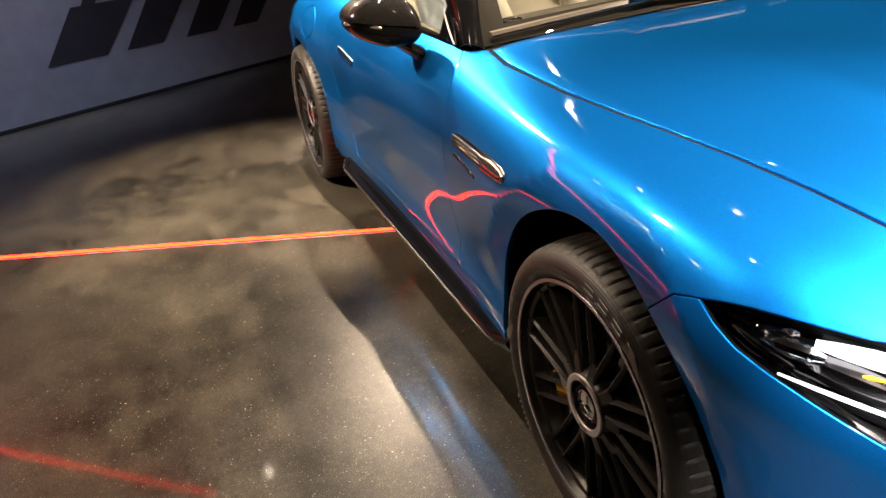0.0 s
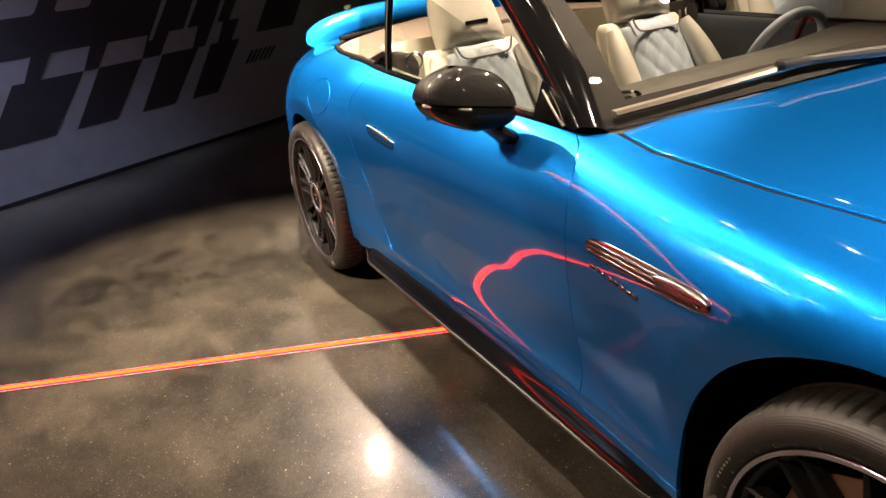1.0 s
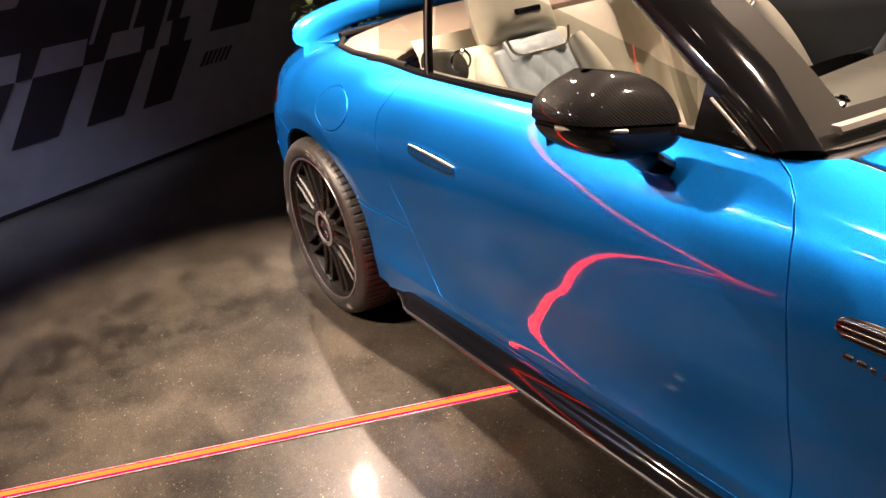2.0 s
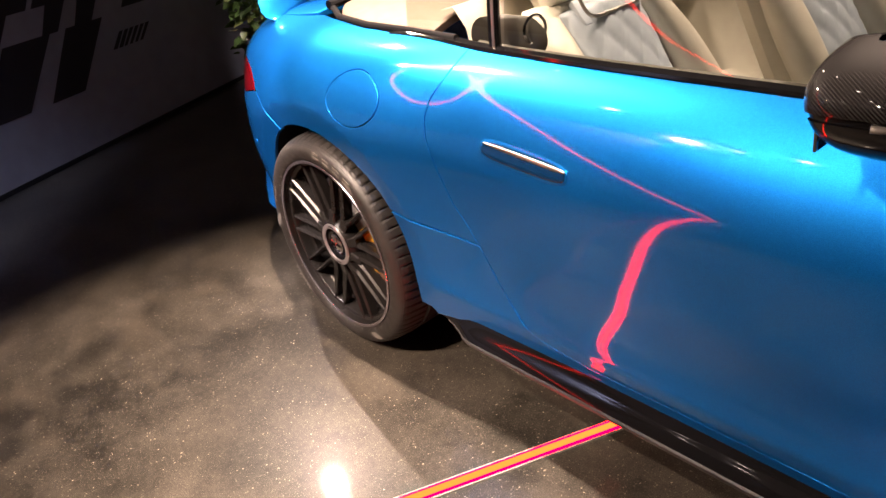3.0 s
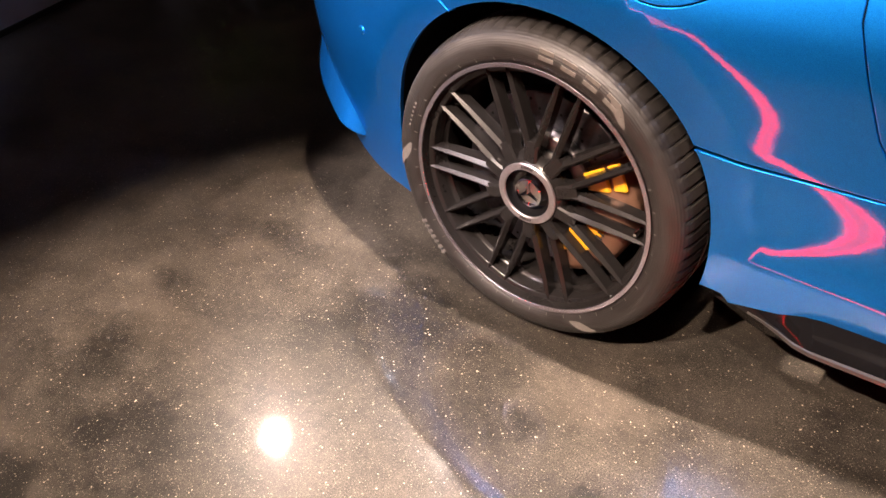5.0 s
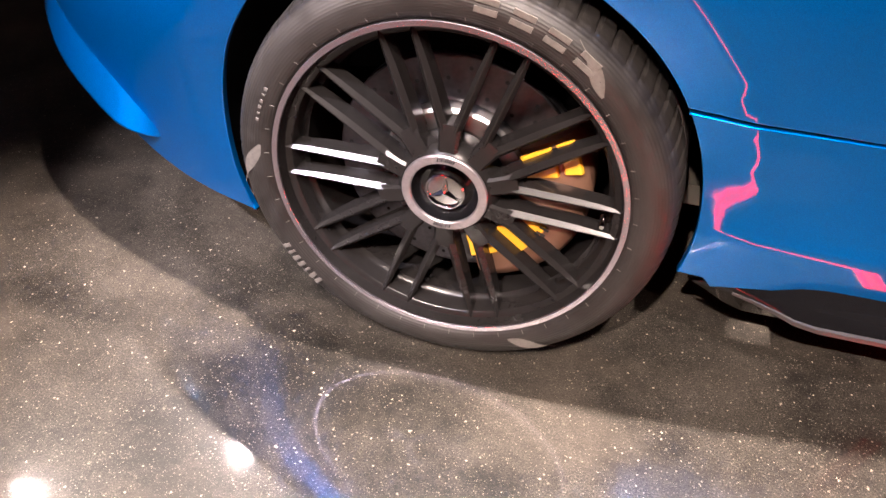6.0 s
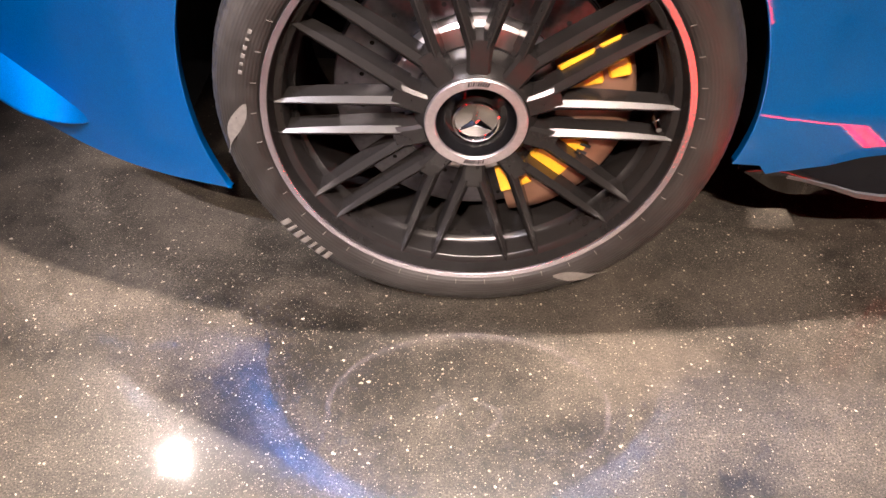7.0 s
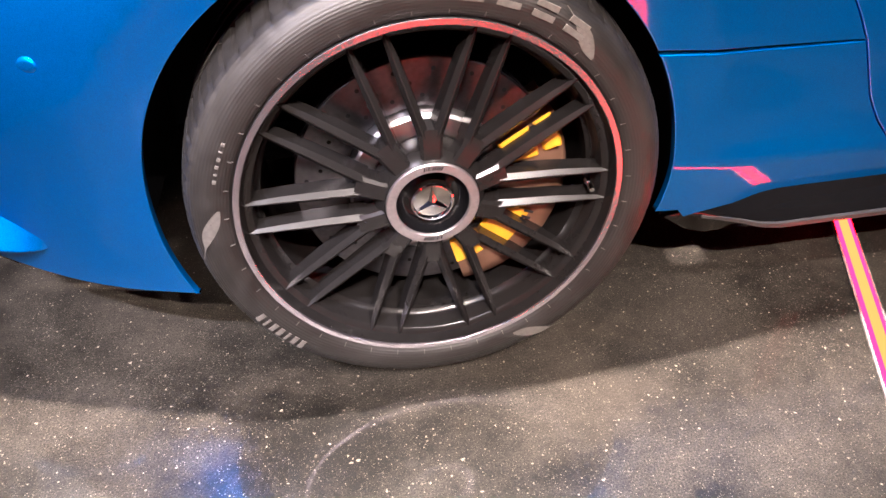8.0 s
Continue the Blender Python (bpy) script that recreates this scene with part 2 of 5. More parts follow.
LEATHER = material("cream_leather", (0.60, 0.57, 0.49), 0.45, vary=0.06, grain=30, bump=0.2, bump_scale=350)
LEATHER_PALE = material("pale_grey_leather", (0.48, 0.55, 0.63), 0.45, vary=0.06, grain=30, bump=0.2, bump_scale=350)
TAN = material("tan_leather", (0.11, 0.073, 0.052), 0.55, vary=0.08, grain=30, bump=0.2, bump_scale=400)
DASH = material("olive_brown_leather", (0.034, 0.031, 0.024), 0.5, vary=0.12, grain=40, bump=0.2, bump_scale=400)
BORDER = material("brown_black_glass_print", (0.012, 0.0095, 0.008), 0.6, vary=0.15, grain=30)
BORDER.node_tree.nodes["Principled BSDF"].inputs["Specular IOR Level"].default_value = 0.12
SLATE = material("slate_blue_leather", (0.035, 0.045, 0.06), 0.5, vary=0.12, grain=40, bump=0.15, bump_scale=400)
WALL = material("grey_wall_paint", (0.30, 0.31, 0.36), 0.55, vary=0.12, grain=8, bump=0.1, bump_scale=60)
WALL_DARK = material("dark_wall_paint", (0.030, 0.027, 0.033), 0.5, vary=0.15, grain=8, bump=0.1, bump_scale=60)
BLACK_WALL = material("black_room_paint", (0.02, 0.02, 0.022), 0.7, vary=0.2, grain=6)
LEAF = material("pothos_leaf", (0.07, 0.13, 0.03), 0.38, vary=0.5, grain=25)
LEAF_PALE = material("variegated_leaf", (0.22, 0.26, 0.08), 0.38, vary=0.5, grain=25)
POT = material("slate_ceramic_pot", (0.06, 0.066, 0.085), 0.34, vary=0.1)
BELL = material("bright_disc_bell", (0.62, 0.60, 0.60), 0.33, metal=1.0, vary=0.1)
EDGE = material("carbon_edge", (0.022, 0.020, 0.019), 0.6, vary=0.5, grain=300)
WIPER_GREY = material("pale_wiper_plastic", (0.10, 0.085, 0.070), 0.4, vary=0.15)
# body blue darkened, so the handle plate carries its shade in the colour
SHADED_BLUE = material("shaded_blue_gloss", (0.001, 0.018, 0.060), 0.12, vary=0.05, coat=0.5)
METAL_TRIM = material("brushed_trim", (0.42, 0.39, 0.36), 0.38, metal=1.0, vary=0.1)
RED_LED = glow("red_light_diffuser", (1.0, 0.002, 0.005), 28.0)
ORANGE_LED = glow("orange_light_core", (1.0, 0.045, 0.004), 10.0)
WHITE_LED = glow("white_light_bar", (0.9, 0.95, 1.0), 3.0)
LAMP_FACE = glow("spot_lamp_face", (1.0, 0.86, 0.68), 70.0)
CLEAR = pane("clear_glass", (0.86, 0.88, 0.86))
TINTED = pane("tinted_glass", (0.60, 0.62, 0.58))
LENS = pane("lamp_lens", (0.92, 0.94, 0.95))


# ---- mesh helpers ----
def build(name, verts, faces, mat, parent=None, label="", smooth=True, normals=None):
    me = bpy.data.meshes.new(name)
    me.from_pydata([tuple(map(float, v)) for v in verts], [], faces)
    me.materials.append(mat)
    if smooth:
        me.polygons.foreach_set("use_smooth", [True] * len(me.polygons))
    if normals is not None:
        me.normals_split_custom_set_from_vertices([tuple(map(float, n)) for n in normals])
    me.update()
    ob = new(name, me)
    if parent is not None:
        ob.parent = parent
    if label:
        ob["label"] = label
    return ob


def part(name, bm, mat, parent, label="", smooth=False, angle=35):
    """Links a bmesh as one mesh object under a thing or a part."""
    bmesh.ops.recalc_face_normals(bm, faces=bm.faces)
    me = bpy.data.meshes.new(name)
    bm.to_mesh(me)
    bm.free()
    me.materials.append(mat)
    if smooth:
        me.polygons.foreach_set("use_smooth", [True] * len(me.polygons))
        me.set_sharp_from_angle(angle=radians(angle))
    ob = new(name, me)
    if parent is not None:
        ob.parent = parent
    if label:
        ob["label"] = label
    return ob


def add_box(bm, size, m=Matrix(), bevel=0.0, segments=2):
    r = bmesh.ops.create_cube(bm, size=1)
    vs = r["verts"]
    bmesh.ops.scale(bm, vec=size, verts=vs)
    if bevel:
        es = list({e for v in vs for e in v.link_edges})
        r = bmesh.ops.bevel(bm, geom=es, offset=bevel, segments=segments, affect="EDGES", profile=0.5)
        vs = list({v for f in r["faces"] for v in f.verts} | {v for v in vs if v.is_valid})
    bmesh.ops.transform(bm, matrix=m, verts=vs)
    return bm


def add_loft(bm, rings, closed=True, caps=True):
    rows = [[bm.verts.new(p) for p in ring] for ring in rings]
    n = len(rows[0])
    for a, b in zip(rows, rows[1:]):
        for i in range(n if closed else n - 1):
            j = (i + 1) % n
            bm.faces.new((a[i], a[j], b[j], b[i]))
    if caps and closed:
        bm.faces.new(rows[0][::-1])
        bm.faces.new(rows[-1])
    return bm


def add_revolve(bm, profile, segments=96, closed=False, shape=None):
    """Turns a profile of (radius, y) about the y axis."""
    rings = []
    for k in range(segments):
        a = 2 * math.pi * k / segments
        ring = []
        for i, (r, y) in enumerate(profile):
            if shape:
                r, y = shape(k, i, r, y)
            ring.append(bm.verts.new((r * math.cos(a), y, r * math.sin(a))))
        rings.append(ring)
    n = len(profile)
    for k in range(segments):
        a, b = rings[k], rings[(k + 1) % segments]
        for i in range(n if closed else n - 1):
            j = (i + 1) % n
            bm.faces.new((a[i], a[j], b[j], b[i]))
    return bm


def add_tube(bm, points, radius, sides=10, caps=True):
    pts = [Vector(p) for p in points]
    rings = []
    up = Vector((0, 0, 1))
    for i, p in enumerate(pts):
        d = (pts[min(i + 1, len(pts) - 1)] - pts[max(i - 1, 0)]).normalized()
        side = d.cross(up)
        if side.length < 1e-3:
            side = d.cross(Vector((0, 1, 0)))
        side.normalize()
        top = side.cross(d)
        r = radius(i / (len(pts) - 1)) if callable(radius) else radius
        rings.append([p + r * (math.cos(2 * math.pi * k / sides) * side + math.sin(2 * math.pi * k / sides) * top) for k in range(sides)])
    return add_loft(bm, rings, True, caps)


def place(ob, m):
    ob.matrix_local = m
    return ob


def thing(name, label, category, where=(0, 0, 0), group=""):
    ob = new(name)
    ob.location = where
    return tagged(ob, label, category, group)



# ---- room ----
def slab(name, size, m, mat, kind="structure", label="", category=""):
    bm = bmesh.new()
    add_box(bm, size, m)
    return tagged(part(name, bm, mat, None), label, category, kind=kind)


floor = slab("floor", (16, 14, 0.2), pose(1, -0.7, -0.1), FLOOR, label="dark polished concrete floor with pale stone flecks", category="floor")
slab("ceiling", (16, 14, 0.2), pose(1, -0.7, CEILING + 0.35), BLACK_WALL, label="black painted showroom ceiling", category="ceiling")
WALL_TURN = math.degrees(math.atan2(1, -0.47))


def on_wall(s, z, out=0.0):
    """A place on the patterned wall: s metres along it, z up."""
    y = s / math.hypot(1, 0.47)
    n = Vector((1, 0.47, 0)).normalized()
    return Vector((-3.64 - 0.47 * y, y, z)) + n * out


bm = bmesh.new()
add_box(bm, (16, 0.2, CEILING + 0.3), Matrix.Translation(on_wall(-1, (CEILING + 0.3) / 2, -0.1)) @ pose(0, 0, 0, 0, 0, WALL_TURN))
wall_west = tagged(part("wall_west", bm, WALL, None), "grey painted wall with dark chequered graphic", "wall", kind="structure")
bm = bmesh.new()
add_box(bm, (16, 0.012, 0.03), Matrix.Translation(on_wall(-1, 0.015, 0.0085)) @ pose(0, 0, 0, 0, 0, WALL_TURN), 0.003)
tagged(part("baseboard", bm, BLACK_MATT, None), "black skirting along the patterned wall", "baseboard", kind="structure")
slab("wall_south", (15, 0.2, 4.4), pose(1, -6.6, 2.1), BLACK_WALL, label="black showroom wall", category="wall")
slab("wall_north", (15, 0.2, 4.4), pose(1, 5.2, 2.1), BLACK_WALL, label="black showroom wall", category="wall")
slab("wall_east", (0.2, 14, 4.4), pose(8.2, -0.7, 2.1), BLACK_WALL, label="black showroom wall", category="wall")


def wall_shape(name, corners, mat, label, lift=0.0012):
    """A flat painted shape on the patterned wall."""
    bm = bmesh.new()
    f = bm.faces.new([bm.verts.new(on_wall(s, z, lift)) for s, z in corners])
    bmesh.ops.triangulate(bm, faces=[f])
    ob = part(name, bm, mat, wall_west, label)
    return ob


def soft(corners, r=0.03):
    """Rounds the corners of a shape."""
    out = []
    n = len(corners)
    for i, c in enumerate(corners):
        a, c, b = Vector(corners[i - 1]), Vector(c), Vector(corners[(i + 1) % n])
        p, q = c + (a - c).normalized() * r, c + (b - c).normalized() * r
        out += [p, p * 0.25 + c * 0.5 + q * 0.25, q]
    return out


DARK_SHAPE = "dark slanted block of the graphic"
for s0, s1 in ((-2.66, -2.19), (-2.03, -1.71), (-1.50, -1.20), (-1.04, -0.78)):
    wall_shape("graphic_block", [(s0, 0.39), (s1, 0.39), (s1 + 0.33, 0.78), (s0 + 0.29, 0.78)], WALL_DARK, DARK_SHAPE)
# the dark field above, from the left end to its slanted right edge
wall_shape("graphic_field", [(-5.5, 0.94), (-0.52, 0.94), (1.4, 3.4), (-5.5, 3.4)], WALL_DARK, "dark field of the graphic")
for s0, s1 in ((-2.29, -2.17), (-1.86, -1.74), (-1.39, -1.22), (-0.93, -0.80), (-0.68, -0.53)):
    wall_shape("graphic_link", [(s0, 0.777), (s1 - 0.01, 0.777), (s1 + 0.12, 0.943), (s0 + 0.10, 0.943)], WALL_DARK, "dark link of the graphic", 0.0018)
for s0 in (-1.30, -1.00, -0.71):
    wall_shape("graphic_stripe", [(s0, 0.90), (s0 + 0.035, 0.90), (s0 + 0.46, 1.45), (s0 + 0.40, 1.45)], WALL, "pale slanted stripe", 0.0024)
for s0 in (-3.2, -2.35, -1.95):
    wall_shape("graphic_tile", soft([(s0, 1.20), (s0 + 0.26, 1.20), (s0 + 0.36, 1.34), (s0 + 0.1, 1.34)]), WALL, "pale tile of the graphic", 0.0024)
wall_shape("graphic_block", [(-0.27, 0.80), (0.165, 0.80), (0.50, 1.25), (0.07, 1.25)], WALL_DARK, DARK_SHAPE)
for k in range(6):
    s0 = -0.455 + 0.05 * k
    wall_shape("graphic_bar", [(s0, 0.562), (s0 + (0.04 if k < 2 else 0.028), 0.562), (s0 + 0.135, 0.662), (s0 + 0.1, 0.662)], WALL_DARK, "small dark bar of the graphic")


# ---- light lines in floor, wall and ceiling ----
def light_line(name, a, b, normal, label):
    a, b, n = Vector(a), Vector(b), Vector(normal)
    d = (b - a).normalized()
    side = d.cross(n)
    m = Matrix((d, side, n)).transposed().to_4x4()
    m.translation = (a + b) / 2
    line = tagged(new(name), label, "light strip")
    line.matrix_world = m
    length = (b - a).length
    bm = bmesh.new()
    add_box(bm, (length, 0.035, 0.008), pose(0, 0, 0.0015))
    part("diffuser", bm, RED_LED, line, "glowing red diffuser")
    bm = bmesh.new()
    add_box(bm, (length, 0.018, 0.003), pose(0, 0, 0.006))
    part("core", bm, ORANGE_LED, line, "orange core of the light")
    for s in (-1, 1):
        bm = bmesh.new()
        add_box(bm, (length, 0.005, 0.008), pose(0, s * 0.0202, 0.0005), 0.001)
        part("edge_trim", bm, SEALANT, line, "pale grey sealant edge")
    return line


def strip_x(y):
    return 0.955 + 0.424 * (y + 0.64)


light_line("floor_light_strip", (strip_x(1.6), 1.6, 0), (strip_x(-5.5), -5.5, 0), (0, 0, 1), "glowing red light strip let into the floor")
light_line("wall_light_strip", on_wall(-6.1, 0.02, 0.012), on_wall(-2.4, CEILING + 0.2, 0.012), Vector((1, 0.47, 0)).normalized(), "glowing red light strip slanting up the wall")

# ---- spot lamps, inferred and added ----
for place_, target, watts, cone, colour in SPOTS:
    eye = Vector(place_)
    lamp = tagged(new("inferred_or_added_spotlight"), "black ceiling spotlight with a bright warm lens, inferred or added for brightness", "spotlight", "ceiling spotlights")
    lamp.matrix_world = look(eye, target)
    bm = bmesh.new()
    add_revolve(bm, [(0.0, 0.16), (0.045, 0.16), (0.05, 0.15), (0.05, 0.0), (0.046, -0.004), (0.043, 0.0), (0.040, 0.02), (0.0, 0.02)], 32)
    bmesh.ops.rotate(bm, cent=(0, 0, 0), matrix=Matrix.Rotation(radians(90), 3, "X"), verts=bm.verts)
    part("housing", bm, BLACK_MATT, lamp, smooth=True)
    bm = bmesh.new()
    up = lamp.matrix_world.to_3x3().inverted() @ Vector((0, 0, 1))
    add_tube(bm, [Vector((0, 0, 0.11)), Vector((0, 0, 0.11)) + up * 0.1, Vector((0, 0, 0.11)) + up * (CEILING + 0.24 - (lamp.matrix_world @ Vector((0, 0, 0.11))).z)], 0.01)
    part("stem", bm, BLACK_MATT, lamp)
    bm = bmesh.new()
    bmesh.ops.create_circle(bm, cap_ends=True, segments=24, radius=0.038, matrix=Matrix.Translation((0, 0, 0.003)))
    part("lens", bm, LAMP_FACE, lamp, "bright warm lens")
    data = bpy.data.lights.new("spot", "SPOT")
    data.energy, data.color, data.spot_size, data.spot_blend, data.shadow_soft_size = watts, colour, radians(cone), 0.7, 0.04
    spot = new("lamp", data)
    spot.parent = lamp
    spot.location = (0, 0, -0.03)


# ---- the body's surface: lengthwise curves and the cross-section through them ----
STATIONS = (-1.03, -0.95, -0.78, -0.45, -0.2, 0.0, 0.3, 0.65, 0.95, 1.4, 1.8, 2.3, 2.7, 3.03, 3.3, 3.48, 3.6)
CURVES = (  # half widths, then heights, at the stations
    ((0.30, 0.53, 0.715, 0.862, 0.905, 0.905, 0.903, 0.884, 0.881, 0.879, 0.885, 0.912, 0.925, 0.90, 0.80, 0.60, 0.35),
     (0.30, 0.28, 0.245, 0.188, 0.19, 0.20, 0.228, 0.231, 0.230, 0.225, 0.22, 0.213, 0.20, 0.19, 0.19, 0.20, 0.22)),
    ((0.36, 0.57, 0.735, 0.87, 0.915, 0.931, 0.926, 0.905, 0.895, 0.893, 0.896, 0.922, 0.935, 0.915, 0.82, 0.63, 0.38),
     (0.40, 0.39, 0.385, 0.38, 0.38, 0.38, 0.36, 0.338, 0.332, 0.328, 0.328, 0.338, 0.365, 0.37, 0.36, 0.36, 0.36)),
    ((0.40, 0.60, 0.755, 0.890, 0.935, 0.953, 0.935, 0.904, 0.903, 0.902, 0.905, 0.93, 0.952, 0.938, 0.84, 0.65, 0.40),
     (0.56, 0.56, 0.56, 0.565, 0.57, 0.58, 0.58, 0.57, 0.57, 0.57, 0.57, 0.57, 0.57, 0.55, 0.53, 0.50, 0.48)),
    ((0.38, 0.58, 0.735, 0.870, 0.930, 0.948, 0.935, 0.903, 0.904, 0.903, 0.898, 0.925, 0.945, 0.936, 0.83, 0.62, 0.35),
     (0.72, 0.72, 0.73, 0.755, 0.775, 0.79, 0.79, 0.77, 0.765, 0.76, 0.755, 0.75, 0.745, 0.725, 0.68, 0.62, 0.57)),
    ((0.34, 0.53, 0.68, 0.800, 0.865, 0.892, 0.880, 0.855, 0.855, 0.855, 0.850, 0.865, 0.875, 0.86, 0.75, 0.55, 0.30),
     (0.83, 0.84, 0.855, 0.885, 0.905, 0.918, 0.915, 0.895, 0.885, 0.875, 0.87, 0.858, 0.845, 0.815, 0.755, 0.68, 0.61)),
    ((0.28, 0.45, 0.58, 0.690, 0.745, 0.765, 0.752, 0.770, 0.778, 0.780, 0.760, 0.735, 0.715, 0.68, 0.58, 0.42, 0.22),
     (0.885, 0.90, 0.92, 0.945, 0.965, 0.978, 0.980, 0.965, 0.958, 0.950, 0.935, 0.905, 0.882, 0.848, 0.785, 0.70, 0.63)),
    ((0.14, 0.22, 0.29, 0.345, 0.37, 0.38, 0.38, 0.38, 0.39, 0.39, 0.38, 0.37, 0.36, 0.34, 0.29, 0.21, 0.11),
     (0.92, 0.94, 0.96, 0.985, 0.995, 1.0, 1.0, 1.0, 1.0, 1.0, 0.995, 0.945, 0.912, 0.868, 0.80, 0.715, 0.64)),
    ((0.0,) * 17,
     (0.93, 0.95, 0.97, 0.995, 1.005, 1.01, 1.01, 1.01, 1.01, 1.01, 1.01, 0.95, 0.915, 0.872, 0.803, 0.718, 0.645)),
)


ARCHES = ((-0.015, 0.345, 0.392), (2.675, 0.358, 0.412))


def slopes(xs, ys):
    """Slopes of a smooth curve that does not overshoot its points."""
    d = np.diff(ys) / np.diff(xs)
    m = np.empty(len(xs))
    m[0], m[-1] = d[0], d[-1]
    for i in range(1, len(xs) - 1):
        a, b = xs[i] - xs[i - 1], xs[i + 1] - xs[i]
        flat = d[i - 1] * d[i] <= 0
        m[i] = 0 if flat else 3 * (a + b) / ((2 * b + a) / d[i - 1] + (b + 2 * a) / d[i])
    return m


SX = np.array(STATIONS)
TABLE = []
for widths, heights in CURVES:
    TABLE.append((np.array(widths), slopes(SX, np.array(widths)), np.array(heights), slopes(SX, np.array(heights))))


def along(x, ys, ms):
    x = min(max(x, SX[0]), SX[-1])
    i = min(int(np.searchsorted(SX, x, "right")) - 1, len(SX) - 2)
    h = SX[i + 1] - SX[i]
    t = (x - SX[i]) / h
    return (2 * t**3 - 3 * t**2 + 1) * ys[i] + (t**3 - 2 * t**2 + t) * h * ms[i] + (3 * t**2 - 2 * t**3) * ys[i + 1] + (t**3 - t**2) * h * ms[i + 1]


SECTION = {}


def section(x):
    key = round(x, 5)
    if key not in SECTION:
        p = np.array([(along(x, w, mw), along(x, z, mz)) for w, mw, z, mz in TABLE])
        m = np.empty_like(p)
        m[1:-1] = (p[2:] - p[:-2]) / 2
        step = np.linalg.norm(np.diff(p, axis=0), axis=1)
        for i in range(1, len(p) - 1):  # tangents that heed uneven steps
            m[i] = (p[i] - p[i - 1]) / step[i - 1] * 0.5 + (p[i + 1] - p[i]) / step[i] * 0.5
        m[0], m[-1] = (p[1] - p[0]) / step[0], np.array((-1.0, 0.0))
        edge = max(0.0, min(1.0, (x - 0.36) / 0.1, (2.3 - x) / 0.12))  # a crease above the sill, hollow above it
        below, above = (p[1] - p[0]) / step[0], (p[2] - p[1]) / step[1] - np.array((0.24 + 0.18 * max(0.0, min(1.0, (x - 0.7) / 0.5)), 0.0))
        SECTION[key] = (p, m, step, m[1] + (below - m[1]) * edge, m[1] + (above - m[1]) * edge)
    return SECTION[key]


def skin(x, v, out=0.0):
    """The right-hand side's point at x and v (0 the lower edge, 5 the belt line, 7 the middle)."""
    p, m, step, below, above = section(x)
    i = min(max(int(v), 0), len(p) - 2)
    t, h = v - i, step[i]
    m0, m1 = above if i == 1 else m[i], below if i == 0 else m[i + 1]
    w, z = (2 * t**3 - 3 * t**2 + 1) * p[i] + (t**3 - 2 * t**2 + t) * h * m0 + (3 * t**2 - 2 * t**3) * p[i + 1] + (t**3 - t**2) * h * m1
    for cx, cz, r in ARCHES:  # the body tucks in round the wheel openings
        d = math.hypot(x - cx, z - cz)
        if d < r + 0.075 and v < 4.2:
            k = min(1.0, (r + 0.075 - d) / 0.075)
            w -= 0.015 * k * min(1.0, max(0.0, (z - 0.28) / 0.2))
    point = np.array((x, -w, z))
    return point + out * normal_at(x, v) if out else point


def normal_at(x, v, e=0.004):
    a, b = skin(min(x + e, SX[-1]), v) - skin(max(x - e, SX[0]), v), skin(x, min(v + e * 4, 7)) - skin(x, max(v - e * 4, 0))
    n = np.cross(a, b)
    return n / (np.linalg.norm(n) + 1e-12)


def v_of(x, z):
    """The v at which the side has the height z."""
    lo, hi = 0.0, 5.6
    for _ in range(40):
        mid = (lo + hi) / 2
        lo, hi = (mid, hi) if skin(x, mid)[2] < z else (lo, mid)
    return (lo + hi) / 2


SPANS = np.concatenate([[0], np.cumsum([0.145, 0.19, 0.195, 0.12, 0.105, 0.39, 0.39])])


def flat(x, v):
    return np.array((x, np.interp(v, range(8), SPANS)))


def unflat(p):
    return float(p[0]), float(np.interp(p[1], SPANS, range(8)))


def resample(points, step):
    pts = [np.array(p, float) for p in points]
    out = []
    for a, b in zip(pts, pts[1:] + pts[:1]):
        n = max(1, int(round(np.linalg.norm(b - a) / step)))
        out += [a + (b - a) * k / n for k in range(n)]
    return np.array(out)


def inset(poly, d):
    t = np.roll(poly, -1, 0) - np.roll(poly, 1, 0)
    t /= np.linalg.norm(t, axis=1)[:, None] + 1e-12
    return poly + d * np.stack([-t[:, 1], t[:, 0]], 1)


def inside(p, poly):
    x, y = p[:, 0][:, None], p[:, 1][:, None]
    x0, y0 = poly[:, 0], poly[:, 1]
    x1, y1 = np.roll(x0, -1), np.roll(y0, -1)
    cross = ((y0 > y) != (y1 > y)) & (x < (x1 - x0) * (y - y0) / (y1 - y0 + 1e-15) + x0)
    return cross.sum(1) % 2 == 1


def away(p, poly):
    return np.min(np.linalg.norm(p[:, None] - poly[None], axis=2), axis=1)


def area(poly):
    x, y = poly[:, 0], poly[:, 1]
    return 0.5 * np.sum(x * np.roll(y, -1) - y * np.roll(x, -1))


